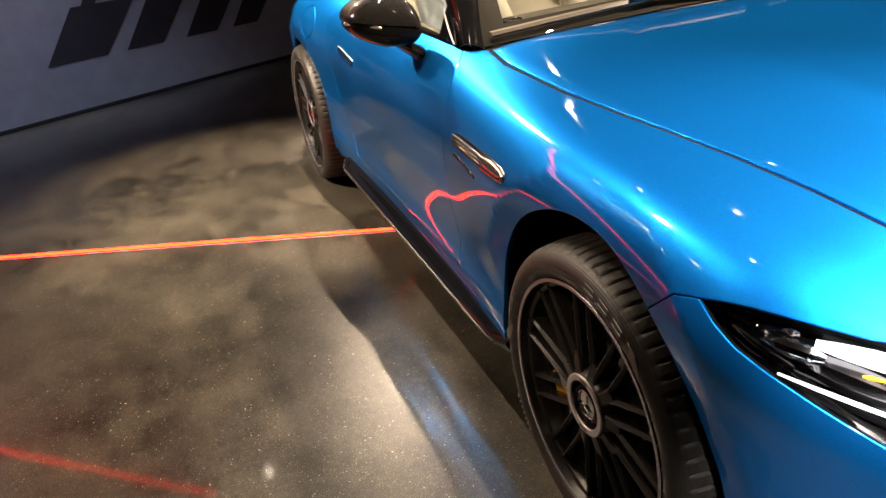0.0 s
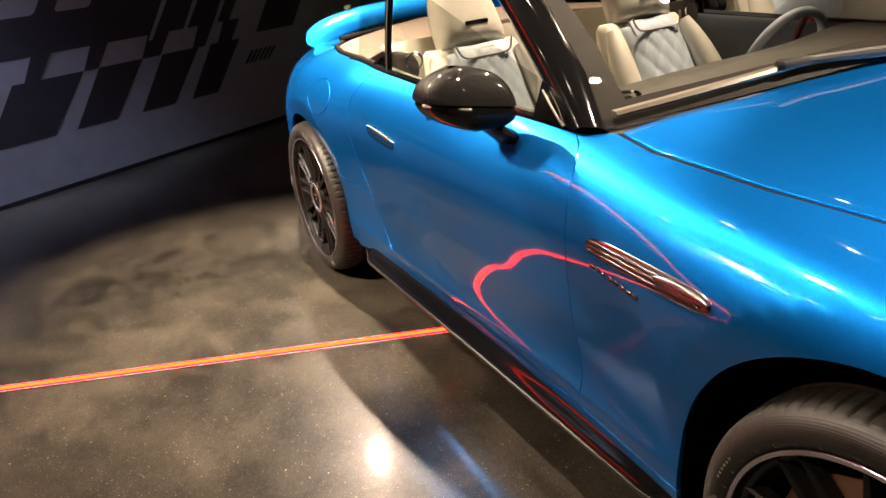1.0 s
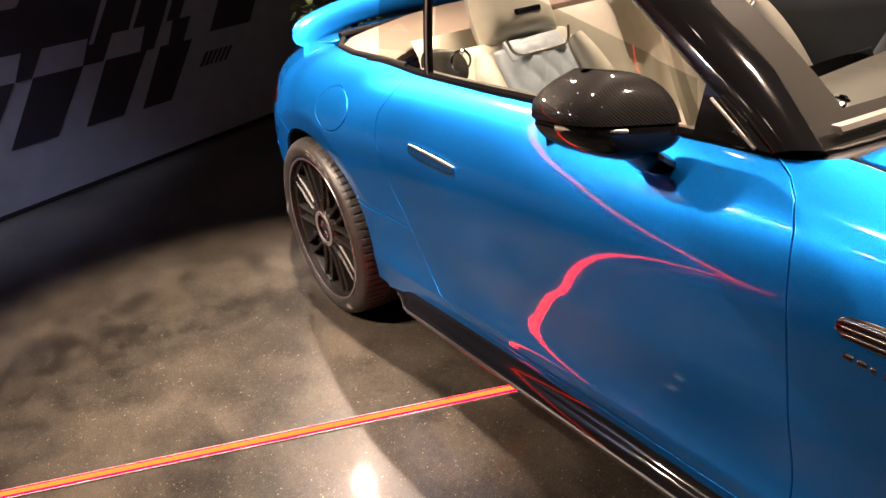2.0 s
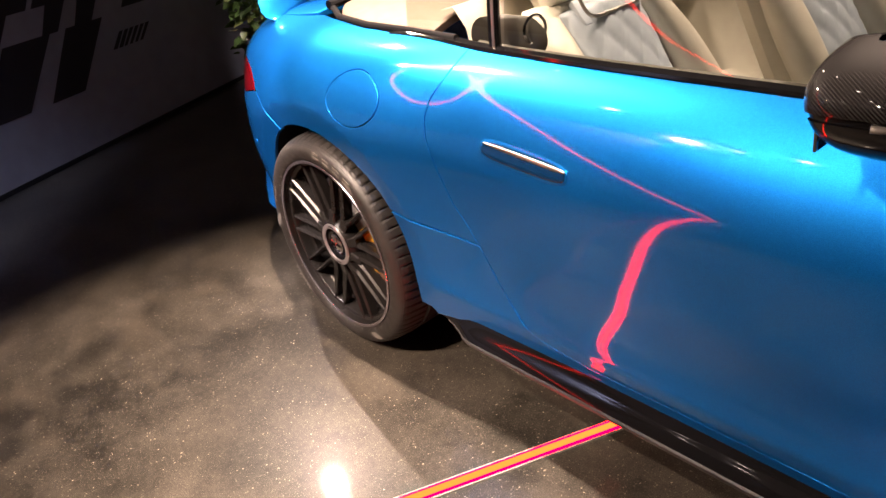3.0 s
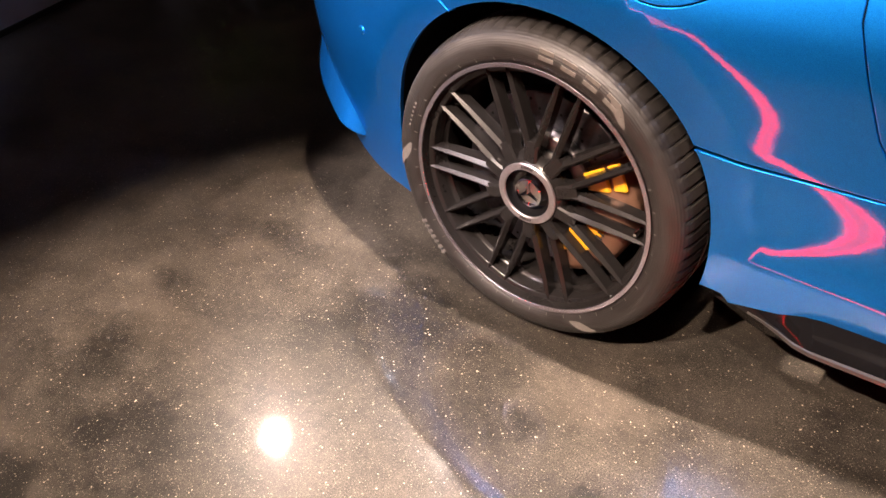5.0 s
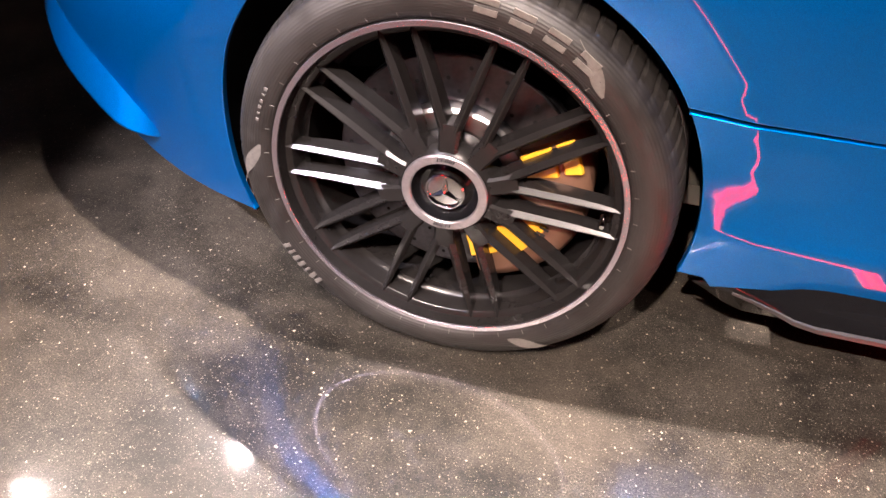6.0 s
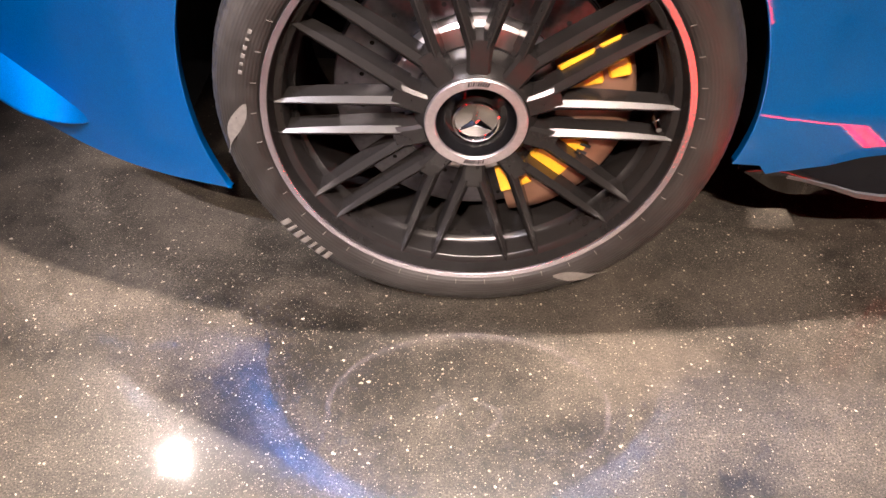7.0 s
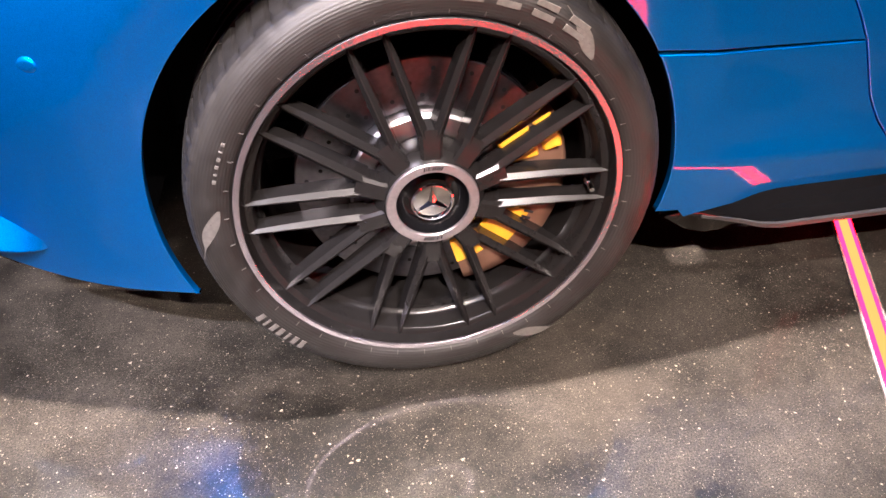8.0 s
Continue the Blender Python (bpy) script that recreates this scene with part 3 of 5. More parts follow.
def panel(name, outline, mat, parent, label="", holes=(), gap=0.0009, depth=0.012, step=0.014, grid=0.022, out=0.0, side=1, lip=True):
    """A body panel: an outline in (x, v) on the skin, filled, with rounded edges turned inwards."""
    loops = []
    for i, o in enumerate((outline, *holes)):
        poly = resample([flat(*p) for p in o], step)
        if (area(poly) > 0) != (i == 0):
            poly = poly[::-1]
        loops.append(inset(poly, gap + (0.0024 if lip else 0)))
    lo, hi = loops[0].min(0), loops[0].max(0)
    gx, gy = np.arange(math.ceil(lo[0] / grid) * grid, hi[0], grid), np.arange(math.ceil(lo[1] / grid) * grid, hi[1], grid)
    cand = np.array([(a, b) for a in gx for b in gy])
    keep = inside(cand, loops[0]) & (away(cand, loops[0]) > step * 0.7)
    for h in loops[1:]:
        keep &= ~inside(cand, h) & (away(cand, h) > step * 0.7)
    cand = cand[keep]
    pts = np.concatenate(loops + [cand])
    edges, base, spans = [], 0, []
    for l in loops:
        edges += [(base + k, base + (k + 1) % len(l)) for k in range(len(l))]
        spans.append((base, len(l)))
        base += len(l)
    made, _, tris, origin, _, _ = delaunay_2d_cdt([Vector(p) for p in pts], edges, [], 0, 1e-7)
    made = np.array([tuple(p) for p in made])
    tris = np.array([t for t in tris if len(t) == 3])
    mid = made[tris].mean(1)
    ok = inside(mid, loops[0])
    for h in loops[1:]:
        ok &= ~inside(mid, h)
    tris = tris[ok]
    index = {}
    for k, o in enumerate(origin):
        for q in o:
            index[q] = k
    verts, normals = [], []
    for p in made:
        x, v = unflat(p)
        n = normal_at(x, v)
        verts.append(skin(x, v) + out * n)
        normals.append(n)
    faces = [tuple(int(i) for i in t) for t in tris]
    if lip:
        for start, count in spans:
            ids = [index[start + k] for k in range(count)]
            rings = [ids]
            P = [verts[i] for i in ids]
            N = [normals[i] for i in ids]
            outs = []
            for k in range(count):
                t = P[(k + 1) % count] - P[k - 1]
                o = np.cross(t, N[k])
                outs.append(o / (np.linalg.norm(o) + 1e-12))
            for across, down, nb in ((0.0009, 0.0002, 0.9), (0.0017, 0.0008, 0.62), (0.0022, 0.0018, 0.25), (0.0024, 0.0032, 0.03), (0.0024, depth, 0.0)):
                ring = []
                for k in range(count):
                    ring.append(len(verts))
                    verts.append(P[k] + outs[k] * across - N[k] * down)
                    n = N[k] * nb + outs[k] * (1 - nb)
                    normals.append(n / np.linalg.norm(n))
                rings.append(ring)
            for a, b in zip(rings, rings[1:]):
                for k in range(count):
                    j = (k + 1) % count
                    faces.append((a[k], b[k], b[j], a[j]))
    if side < 0:
        verts = [v * (1, -1, 1) for v in verts]
        normals = [n * (1, -1, 1) for n in normals]
        faces = [f[::-1] for f in faces]
    return build(name, verts, faces, mat, parent, label, normals=normals)


def arc(cx, cz, r, a0, a1, n=40):
    """Points in (x, v) of a wheel arch from one angle to the other, in degrees from the front, upwards."""
    out = []
    for k in range(n + 1):
        a = radians(a0 + (a1 - a0) * k / n)
        x, z = cx + r * math.cos(a), cz + r * math.sin(a)
        out.append((x, v_of(x, z)))
    return out


def blister(name, a, b, half, height, mat, parent, label="", power=2.5, rows=28, cols=10, side=1, sink=0.0, taper=1.0, shelf=False):
    """A rounded long shape lying on the skin, from (x, z) a to b."""
    verts, faces = [], []
    for i in range(rows + 1):
        u = 0.5 - 0.5 * math.cos(math.pi * i / rows)
        x, z = a[0] + (b[0] - a[0]) * u, a[1] + (b[1] - a[1]) * u
        w = half * max(0.0, 1 - abs(2 * u - 1) ** power) ** (1 / power) * (1 + (taper - 1) * u)
        for j in range(cols + 1):
            s = -1 + 2 * j / cols
            v = v_of(x, z + w * s)
            high = (max(0.0, 0.5 - 0.5 * s) if j else 0.0) * math.sin(math.pi * min(0.5, 2.2 * (1 - u))) if shelf else max(0.0, 1 - abs(s) ** 3) ** 0.5
            p = skin(x, v, -sink + height * high * (1 if 0 < i < rows else 0) + 1e-5)
            verts.append(p * (1, side, 1))
    for i in range(rows):
        for j in range(cols):
            k = i * (cols + 1) + j
            f = (k, k + cols + 1, k + cols + 2, k + 1)
            faces.append(f if side > 0 else f[::-1])
    return build(name, verts, faces, mat, parent, label)


# ---- the car ----
car = thing("convertible_car", "metallic blue two-door convertible with open roof and cream interior", "car")
REAR, FRONT = ARCHES
HUB_R, HUB_F = (0.0, 0.352), (2.695, 0.354)

DOOR_REAR = [(0.572, 4.88), (0.566, 4.5), (0.55, 4.05), (0.527, 3.7), (0.518, 3.4), (0.522, 3.08), (0.55, 2.68), (0.585, 2.27), (0.652, 1.819)]
DOOR_LOW = [(0.7, 1.392), (0.73, 1.206), (0.757, 1.077), (0.785, 0.978), (0.82, 0.823), (0.87, 0.72), (0.95, 0.652)]
DOOR_BASE = [(1.1, 0.634), (1.5, 0.624), (1.917, 0.624)]
DOOR_FRONT = [(1.916, 1.177), (1.912, 1.67), (1.905, 2.2), (1.895, 2.75), (1.88, 3.3), (1.866, 3.85), (1.842, 4.3), (1.812, 4.62), (1.785, 4.8), (1.772, 4.88)]
HOOD_LINE = [(1.87, 5.06), (2.0, 5.0), (2.29, 5.0), (2.49, 5.03), (2.78, 5.1), (2.95, 5.12), (3.10, 5.11), (3.30, 5.06)]
LAMP_TOP = [(3.002, 3.41), (3.04, 3.54), (3.076, 3.65), (3.156, 3.84), (3.22, 4.01), (3.30, 4.25), (3.40, 4.5)]
LAMP_LOW = [(3.46, 2.95), (3.38, 2.84), (3.285, 2.9), (3.174, 3.03), (3.088, 3.15), (3.04, 3.27)]
front_arch_up = arc(*FRONT, 181.5, 57.0)
rear_arch_up = arc(*REAR, 31.0, 115.5)
TAIL_SEAM = [(-0.184, 2.60), (-0.23, 2.76), (-0.268, 2.87), (-0.33, 3.03), (-0.395, 3.17)]
TAIL_TOP = [(-0.43, 3.32), (-0.475, 3.46), (-0.54, 3.60), (-0.65, 3.72), (-0.80, 3.80), (-0.97, 3.85)]
TAIL_LOW = [(-0.97, 2.85), (-0.80, 2.87), (-0.65, 2.93), (-0.52, 3.05)]
FLAP = [(0.25 + 0.103 * math.cos(a) * (1 + 0.06 * math.cos(2 * a)), 0.846 + 0.069 * math.sin(a) + 0.006 * math.cos(a)) for a in [2 * math.pi * k / 48 for k in range(48)]]
FLAP = [(x, v_of(x, z)) for x, z in FLAP]

for side in (1, -1):
    door = panel("door", DOOR_REAR + DOOR_LOW + DOOR_BASE + DOOR_FRONT, PAINT, car, side=side)
    quarter = panel("rear_quarter_panel", DOOR_REAR + rear_arch_up + TAIL_SEAM + TAIL_TOP + [(-0.97, 5.15), (-0.6, 5.18), (-0.33, 5.2), (-0.22, 5.22), (-0.05, 5.12), (0.12, 5.02), (0.28, 4.93)],
                    PAINT, car, holes=[FLAP] if side > 0 else (), side=side)
    if side > 0:
        panel("fuel_flap", FLAP, PAINT, quarter, out=0.0005)
    low = arc(*REAR, 30.3, -12.0)
    sill = panel("side_sill", [(0.652, 1.819)] + low + [(0.41, 0.234), (0.425, 0.08), (0.52, 0.197), (0.63, 0.323), (0.80, 0.289), (1.2, 0.309), (1.8, 0.306), (2.262, 0.297)] + [(2.263, 0.60)] + DOOR_BASE[::-1] + DOOR_LOW[::-1],
                 PAINT, car, side=side)
    fender = panel("front_fender", DOOR_FRONT[::-1] + [(1.917, 0.624), (2.262, 0.608)] + front_arch_up + [(2.955, 3.25)] + LAMP_TOP[:6] + HOOD_LINE[::-1] + [(1.82, 4.98)], PAINT, car, side=side)
    bumper_f = panel("front_bumper", arc(*FRONT, -8.0, 56.8) + [(2.955, 3.247), (3.0, 3.405)] + LAMP_LOW[::-1] + [(3.45, 4.4), (3.40, 4.52), (3.305, 4.28), (3.305, 5.06), (3.59, 5.0), (3.592, 0.02), (3.3, 0.02), (3.10, 0.02)], PAINT, car, side=side)
    bumper_r = panel("rear_bumper", arc(*REAR, 205.0, 116.5)[::1] + [(-0.19, 2.60)] + TAIL_SEAM[1:] + TAIL_LOW[::-1] + [(-1.02, 2.84), (-1.02, 0.03), (-0.8, 0.03), (-0.5, 0.03)], PAINT, car, side=side)
    panel("tail_light", [TAIL_SEAM[-1]] + TAIL_TOP + TAIL_LOW, RED_LENS, car, "red tail light lens", out=-0.001, side=side)

    # black carbon lip hanging under the rear bumper
    bm = bmesh.new()
    rings = []
    for i in range(15):
        x = -0.60 - 0.42 * i / 14
        p = skin(x, 0.03)
        e = min(1.0, i / 3)
        rings.append([Vector((x, side * (p[1] + a), p[2] + b * e + c)) for a, b, c in ((0.045, 0.0, 0.012), (0.035, 0.0, -0.004), (0.033, -0.010, -0.006), (0.040, -0.042, -0.006), (0.07, -0.045, -0.006), (0.08, 0.0, 0.012))])
    add_loft(bm, rings)
    part("bumper_lip", bm, CARBON, car, "black carbon lip under the rear bumper", True, 40)

    # black skirt with its pale carbon edge
    rows, nx = [], 60
    for i in range(nx + 1):
        x = 0.40 + (2.27 - 0.40) * i / nx
        end = min(1.0, (x - 0.40) / 0.16, (2.29 - x) / 0.10)
        lipy = -(0.898 + 0.034 * end)
        top = skin(x, 0.36)
        tip, foot = min(1.0, max(0.02, (x - 0.40) / 0.17)), skin(x, 0.05)[2]
        inner = min(1.0, 0.02 + (x - 0.40) / 0.08)
        rows.append([(x, top[1] + 0.02 + (py - top[1] - 0.02) * e, foot + (pz - foot) * e) for x, py, pz, e in ((*q, inner if q[2] < 0.18 else tip) for q in ((x, top[1] + 0.004, top[2] + 0.012), (x, top[1] - 0.004 * end, top[2] - 0.004), (x, top[1] - 0.016 * end, 0.245), (x, lipy, 0.226), (x, lipy + 0.001, 0.219), (x, lipy + 0.012, 0.214), (x, -0.86, 0.17), (x, -0.80, 0.14)))])
    verts = [np.array(p) * (1, side, 1) for r in rows for p in r]
    faces = [(i * 8 + j, i * 8 + j + 1, i * 8 + j + 9, i * 8 + j + 8) for i in range(nx) for j in range(7)]
    faces = [f if side > 0 else f[::-1] for f in faces]
    skirt = build("side_skirt", verts, faces, BLACK_GLOSS, car, "gloss black side skirt")
    bm = bmesh.new()
    add_loft(bm, [[Vector((r[3][0], side * (r[3][1] - 0.0015), r[3][2] + 0.001)), Vector((r[3][0], side * (r[4][1] - 0.0015), r[4][2] - 0.001)), Vector((r[3][0], side * (r[4][1] + 0.006), r[4][2] - 0.001)), Vector((r[3][0], side * (r[3][1] + 0.004), r[3][2] + 0.003))] for r in rows[2:-2]])
    part("skirt_edge", bm, EDGE, skirt, "pale carbon edge strip", True)

    # wheel arch liners
    for name, (cx, cz, r), y1 in (("wheel_arch_liner", REAR, 0.50), ("wheel_arch_liner", FRONT, 0.55)):
        bm = bmesh.new()
        prof = [(r + 0.004, -0.925), (r + 0.004, -0.90), (r + 0.02, -0.88), (r + 0.02, -y1), (0.05, -y1)]
        rings = []
        for k in range(49):
            a = radians(-7 + 194 * k / 48)
            x, z = cx + r * math.cos(a), cz + r * math.sin(a)
            edge = skin(x, max(0.0, v_of(x, z)))[1] + 0.014
            rings.append([Vector((cx + q * math.cos(a), side * (edge if y < -0.89 else edge + 0.03 if y < -0.7 and q > r + 0.01 and y < -0.87 else y), cz + q * math.sin(a))) for q, y in prof])
        add_loft(bm, rings, closed=False)
        part(name, bm, DARK, car, "black plastic wheel arch liner", smooth=True)

    # belt moulding along the side glass
    rings = []
    for i in range(61):
        x = 0.255 + (1.775 - 0.255) * i / 60
        v0 = 4.885
        e = min(1.0, (x - 0.25) / 0.05)
        a, b = skin(x, v0, 0.001), skin(x, 4.985, 0.003 * e)
        c = b + np.array((0, 0.012 * e, 0.003 * e))
        d = c + np.array((0, 0.006, -0.02))
        mid = (a + b) / 2 + normal_at(x, 4.93) * 0.003 * e
        rings.append([Vector(p * (1, side, 1)) for p in (a - normal_at(x, v0) * 0.006, a, mid, b, c, d)])
    bm = bmesh.new()
    add_loft(bm, rings)
    part("belt_moulding", bm, BLACK_GLOSS, car, "black moulding under the side glass", True, 50)

# added light-blocking shell and the floor pan, seen only through the gaps
verts, faces = [], []
xs, vs = np.linspace(-0.95, 3.5, 150), np.linspace(0.0, 4.9, 40)
for x in xs:
    for v in vs:
        verts.append(skin(float(x), float(v)) - 0.022 * normal_at(float(x), float(v)))
for i in range(len(xs) - 1):
    for j in range(len(vs) - 1):
        k = i * len(vs) + j
        quad = (k, k + len(vs), k + len(vs) + 1, k + 1)
        c = np.mean([verts[q] for q in quad], axis=0)
        if all(math.hypot(c[0] - cx, c[2] - cz) > r + 0.035 for cx, cz, r in (REAR, FRONT)) and not (c[0] > 2.98 and c[2] > 0.66) and not (c[0] < -0.36 and 0.7 < c[2] < 0.86):
            faces.append(quad)
n = len(verts)
verts += [v * (1, -1, 1) for v in verts]
faces += [tuple(q + n for q in f[::-1]) for f in faces]
build("light_block_shell", verts, faces, DARK, car, "dark shell added behind the panels to block light")
bm = bmesh.new()
add_box(bm, (1.55, 1.62, 0.10), pose(1.345, 0, 0.20), 0.03)
add_box(bm, (0.75, 1.0, 0.10), pose(2.6, 0, 0.20), 0.03)
add_box(bm, (1.0, 0.95, 0.10), pose(0.1, 0, 0.22), 0.03)
part("floor_pan", bm, DARK, car)


# ---- bonnet, boot, tonneau, spoiler ----
def across(name, line, xs, mat, label="", inner=None, rise=lambda x, s: 0.0, edge=0.02):
    """A panel over the car's whole width, bounded by the line of (x, v) on either side."""
    lx, lv = [p[0] for p in line], [p[1] for p in line]
    verts, normals, faces = [], [], []
    cols = 41
    for i, x in enumerate(xs):
        for j in range(cols):
            s = -1 + 2 * j / (cols - 1)
            xx = x if inner is None else inner(x, s)
            v0 = float(np.interp(xx, lx, lv))
            q = abs(s)
            v = 7 - (7 - v0) * q
            p = skin(xx, v)
            n = normal_at(xx, v)
            sg = 1 if s <= 0 else -1
            verts.append(p * (1, sg, 1) + np.array((0, 0, rise(xx, s))))
    nrows = len(xs)
    for i in range(nrows - 1):
        for j in range(cols - 1):
            k = i * cols + j
            faces.append((k, k + cols, k + cols + 1, k + 1))
    rim = [j for j in range(cols)] + [i * cols + cols - 1 for i in range(1, nrows)] + [(nrows - 1) * cols + j for j in range(cols - 2, -1, -1)] + [i * cols for i in range(nrows - 2, 0, -1)]
    mid = np.mean(verts, axis=0)
    last = rim
    for grow, down in ((0.0012, 0.0006), (0.002, 0.003), (0.002, edge)):
        ring = []
        for k in rim:
            d = (verts[k] - mid) * (1, 1, 0)
            ring.append(len(verts))
            verts.append(verts[k] + d / np.linalg.norm(d) * grow - np.array((0, 0, down)))
        for a in range(len(rim)):
            b = (a + 1) % len(rim)
            faces.append((last[a], last[b], ring[b], ring[a]))
        last = ring
    ob = build(name, verts, faces, mat, car, label)
    bm2 = bmesh.new()
    bm2.from_mesh(ob.data)
    bmesh.ops.recalc_face_normals(bm2, faces=bm2.faces)
    bm2.to_mesh(ob.data)
    bm2.free()
    return ob


hood_line = [(x, v + 0.03) for x, v in HOOD_LINE] + [(3.58, 5.0)]
across("bonnet", hood_line, np.linspace(1.885, 3.57, 70), PAINT, "long blue bonnet with two soft ridges", inner=lambda x, s: x + 0.15 * (1 - abs(s) ** 2.2) * max(0, (2.2 - x) / 0.4) if x < 2.2 else x,
       rise=lambda x, s: 0.010 * math.exp(-((abs(s) - 0.42) / 0.10) ** 2) * min(1, max(0, (3.5 - x) / 0.6)) * min(1, max(0, (x - 2.25) / 0.5)))
# dark tube under the bonnet edge stands in for shade in the gap
for side in (1, -1):
    bm = bmesh.new()
    gap_line = resample([flat(x, v + 0.012) for x, v in HOOD_LINE[:-1]] + [flat(3.2, 5.1)], 0.03)[:52]
    add_tube(bm, [Vector(skin(*unflat(p), -0.012) * (1, side, 1)) for p in gap_line if p[0] <= 3.2][:46], 0.0085)
    part("bonnet_gap_shade", bm, DARK, car, "dark strip standing in for shade in the bonnet gap", smooth=True)
across("boot_lid", [(-1.02, 5.12), (-0.33, 5.25), (-0.29, 5.3)], np.linspace(-1.02, -0.31, 24), PAINT, "blue boot lid")
across("tonneau_cover", [(-0.29, 5.55), (-0.22, 5.42), (-0.08, 5.2), (0.12, 5.06), (0.28, 5.02), (0.45, 5.05)], np.linspace(-0.27, 0.40, 20), TAN, "tan leather tonneau cover",
       rise=lambda x, s: 0.035 * (1 - abs(s) ** 2.5))
# black seal round the tonneau
rings = []
for k in range(60):
    s = -1 + 2 * k / 59
    x = -0.295 + 0.02 * abs(s) ** 2
    v = 7 - (7 - 5.35) * abs(s)
    p = skin(x, v) * (1, 1 if s <= 0 else -1, 1)
    rings.append(Vector(p) + Vector((0, 0, 0.012)))
bm = bmesh.new()
add_tube(bm, rings, 0.016)
part("tonneau_seal", bm, DARK, car, smooth=True)
for side in (1, -1):
    pts = []
    for x, v in ((-0.28, 5.36), (-0.22, 5.30), (-0.08, 5.14), (0.12, 5.03), (0.30, 4.97), (0.5, 4.98)):
        pts.append(Vector(skin(x, v) * (1, side, 1)) + Vector((0, side * 0.012, 0.002)))
    bm = bmesh.new()
    add_tube(bm, pts, 0.010)
    part("tonneau_seal", bm, DARK, car, smooth=True)

# raised blade spoiler
rings = []
for k in range(49):
    s = -1 + 2 * k / 48
    q = abs(s)
    y = 0.665 * s
    xm = -0.63 - 0.20 * (1 - q ** 2.4)
    zm = 0.965 + 0.075 * (1 - q ** 2.6)
    chord = 0.03 + 0.14 * (1 - q ** 14) ** 0.5
    thick = 0.022 * (1 - q ** 8) + 0.006
    ring = []
    for j in range(16):
        a = 2 * math.pi * j / 16
        cx, cz = 0.5 * chord * math.cos(a), 0.5 * thick * math.sin(a) * (1 if math.sin(a) > 0 else 0.7)
        tilt = radians(36)
        ring.append(Vector((xm + cx * math.cos(tilt) + cz * math.sin(tilt), y, zm - cx * math.sin(tilt) + cz * math.cos(tilt))))
    rings.append(ring)
bm = bmesh.new()
add_loft(bm, rings)
spoiler = part("spoiler", bm, PAINT, car, "raised blue rear spoiler blade", True, 60)
for y in (-0.30, 0.30):
    bm = bmesh.new()
    add_box(bm, (0.05, 0.02, 0.06), pose(-0.78, y, 0.985), 0.006)
    part("spoiler_strut", bm, BLACK_GLOSS, spoiler)


# ---- wheels ----
def tyre_mesh(parent, width):
    prof = [(0.270, 0.03), (0.276, -0.004), (0.284, -0.016), (0.292, -0.021), (0.300, -0.0245), (0.312, -0.0265), (0.321, -0.0245), (0.3285, -0.0210), (0.3355, -0.0155), (0.3415, -0.0075), (0.3465, 0.004), (0.3500, 0.020), (0.3520, 0.042)]
    grooves = []
    for c in (0.078, 0.135, 0.19):
        grooves += [(0.3545, c - 0.008), (0.3545, c - 0.0065), (0.3475, c - 0.005), (0.3475, c + 0.005), (0.3545, c + 0.0065), (0.3545, c + 0.008)]
    inner = [(0.3505, width - 0.034), (0.346, width - 0.002), (0.335, width + 0.02), (0.30, width + 0.025), (0.27, width - 0.02)]
    prof = prof + grooves + inner

    def shape(k, i, r, y):
        notch = k % 6 == 0
        if notch and 8 <= i <= 12:
            r -= (0.0003, 0.0012, 0.0034, 0.0056, 0.0062)[i - 8]
        if notch and i in (13, 14):
            r -= 0.0065
        return r, y

    bm = bmesh.new()
    add_revolve(bm, prof, 456, shape=shape)
    for v in bm.verts:
        if v.co.z < -0.3515:
            v.co.z = -0.3515
            v.co.y -= 0.003 if v.co.y < 0.1 else 0
    return part("tyre", bm, RUBBER, parent, "dark grey low-profile tyre", True, 28)


def add_bar(bm, lateral, m):
    """One tapering, chamfered spoke, parallel to its pair's axis."""
    rings = []
    for k in range(9):
        u = k / 8
        x = 0.098 + (0.2735 - 0.098) * u
        w = 0.0080 - 0.0010 * u - 0.0040 * u ** 4
        ridge = w * 0.12
        y = 0.002 - 0.003 * u
        deep = 0.040 - 0.010 * u
        lat = lateral * (0.94 + 0.06 * u)
        rings.append([m @ Vector((x, y + deep, lat + w * 1.05)), m @ Vector((x, y + w * 0.95, lat + w)), m @ Vector((x, y, lat + ridge)), m @ Vector((x, y, lat - ridge)), m @ Vector((x, y + w * 0.95, lat - w)), m @ Vector((x, y + deep, lat - w * 1.05))])
    return add_loft(bm, rings)


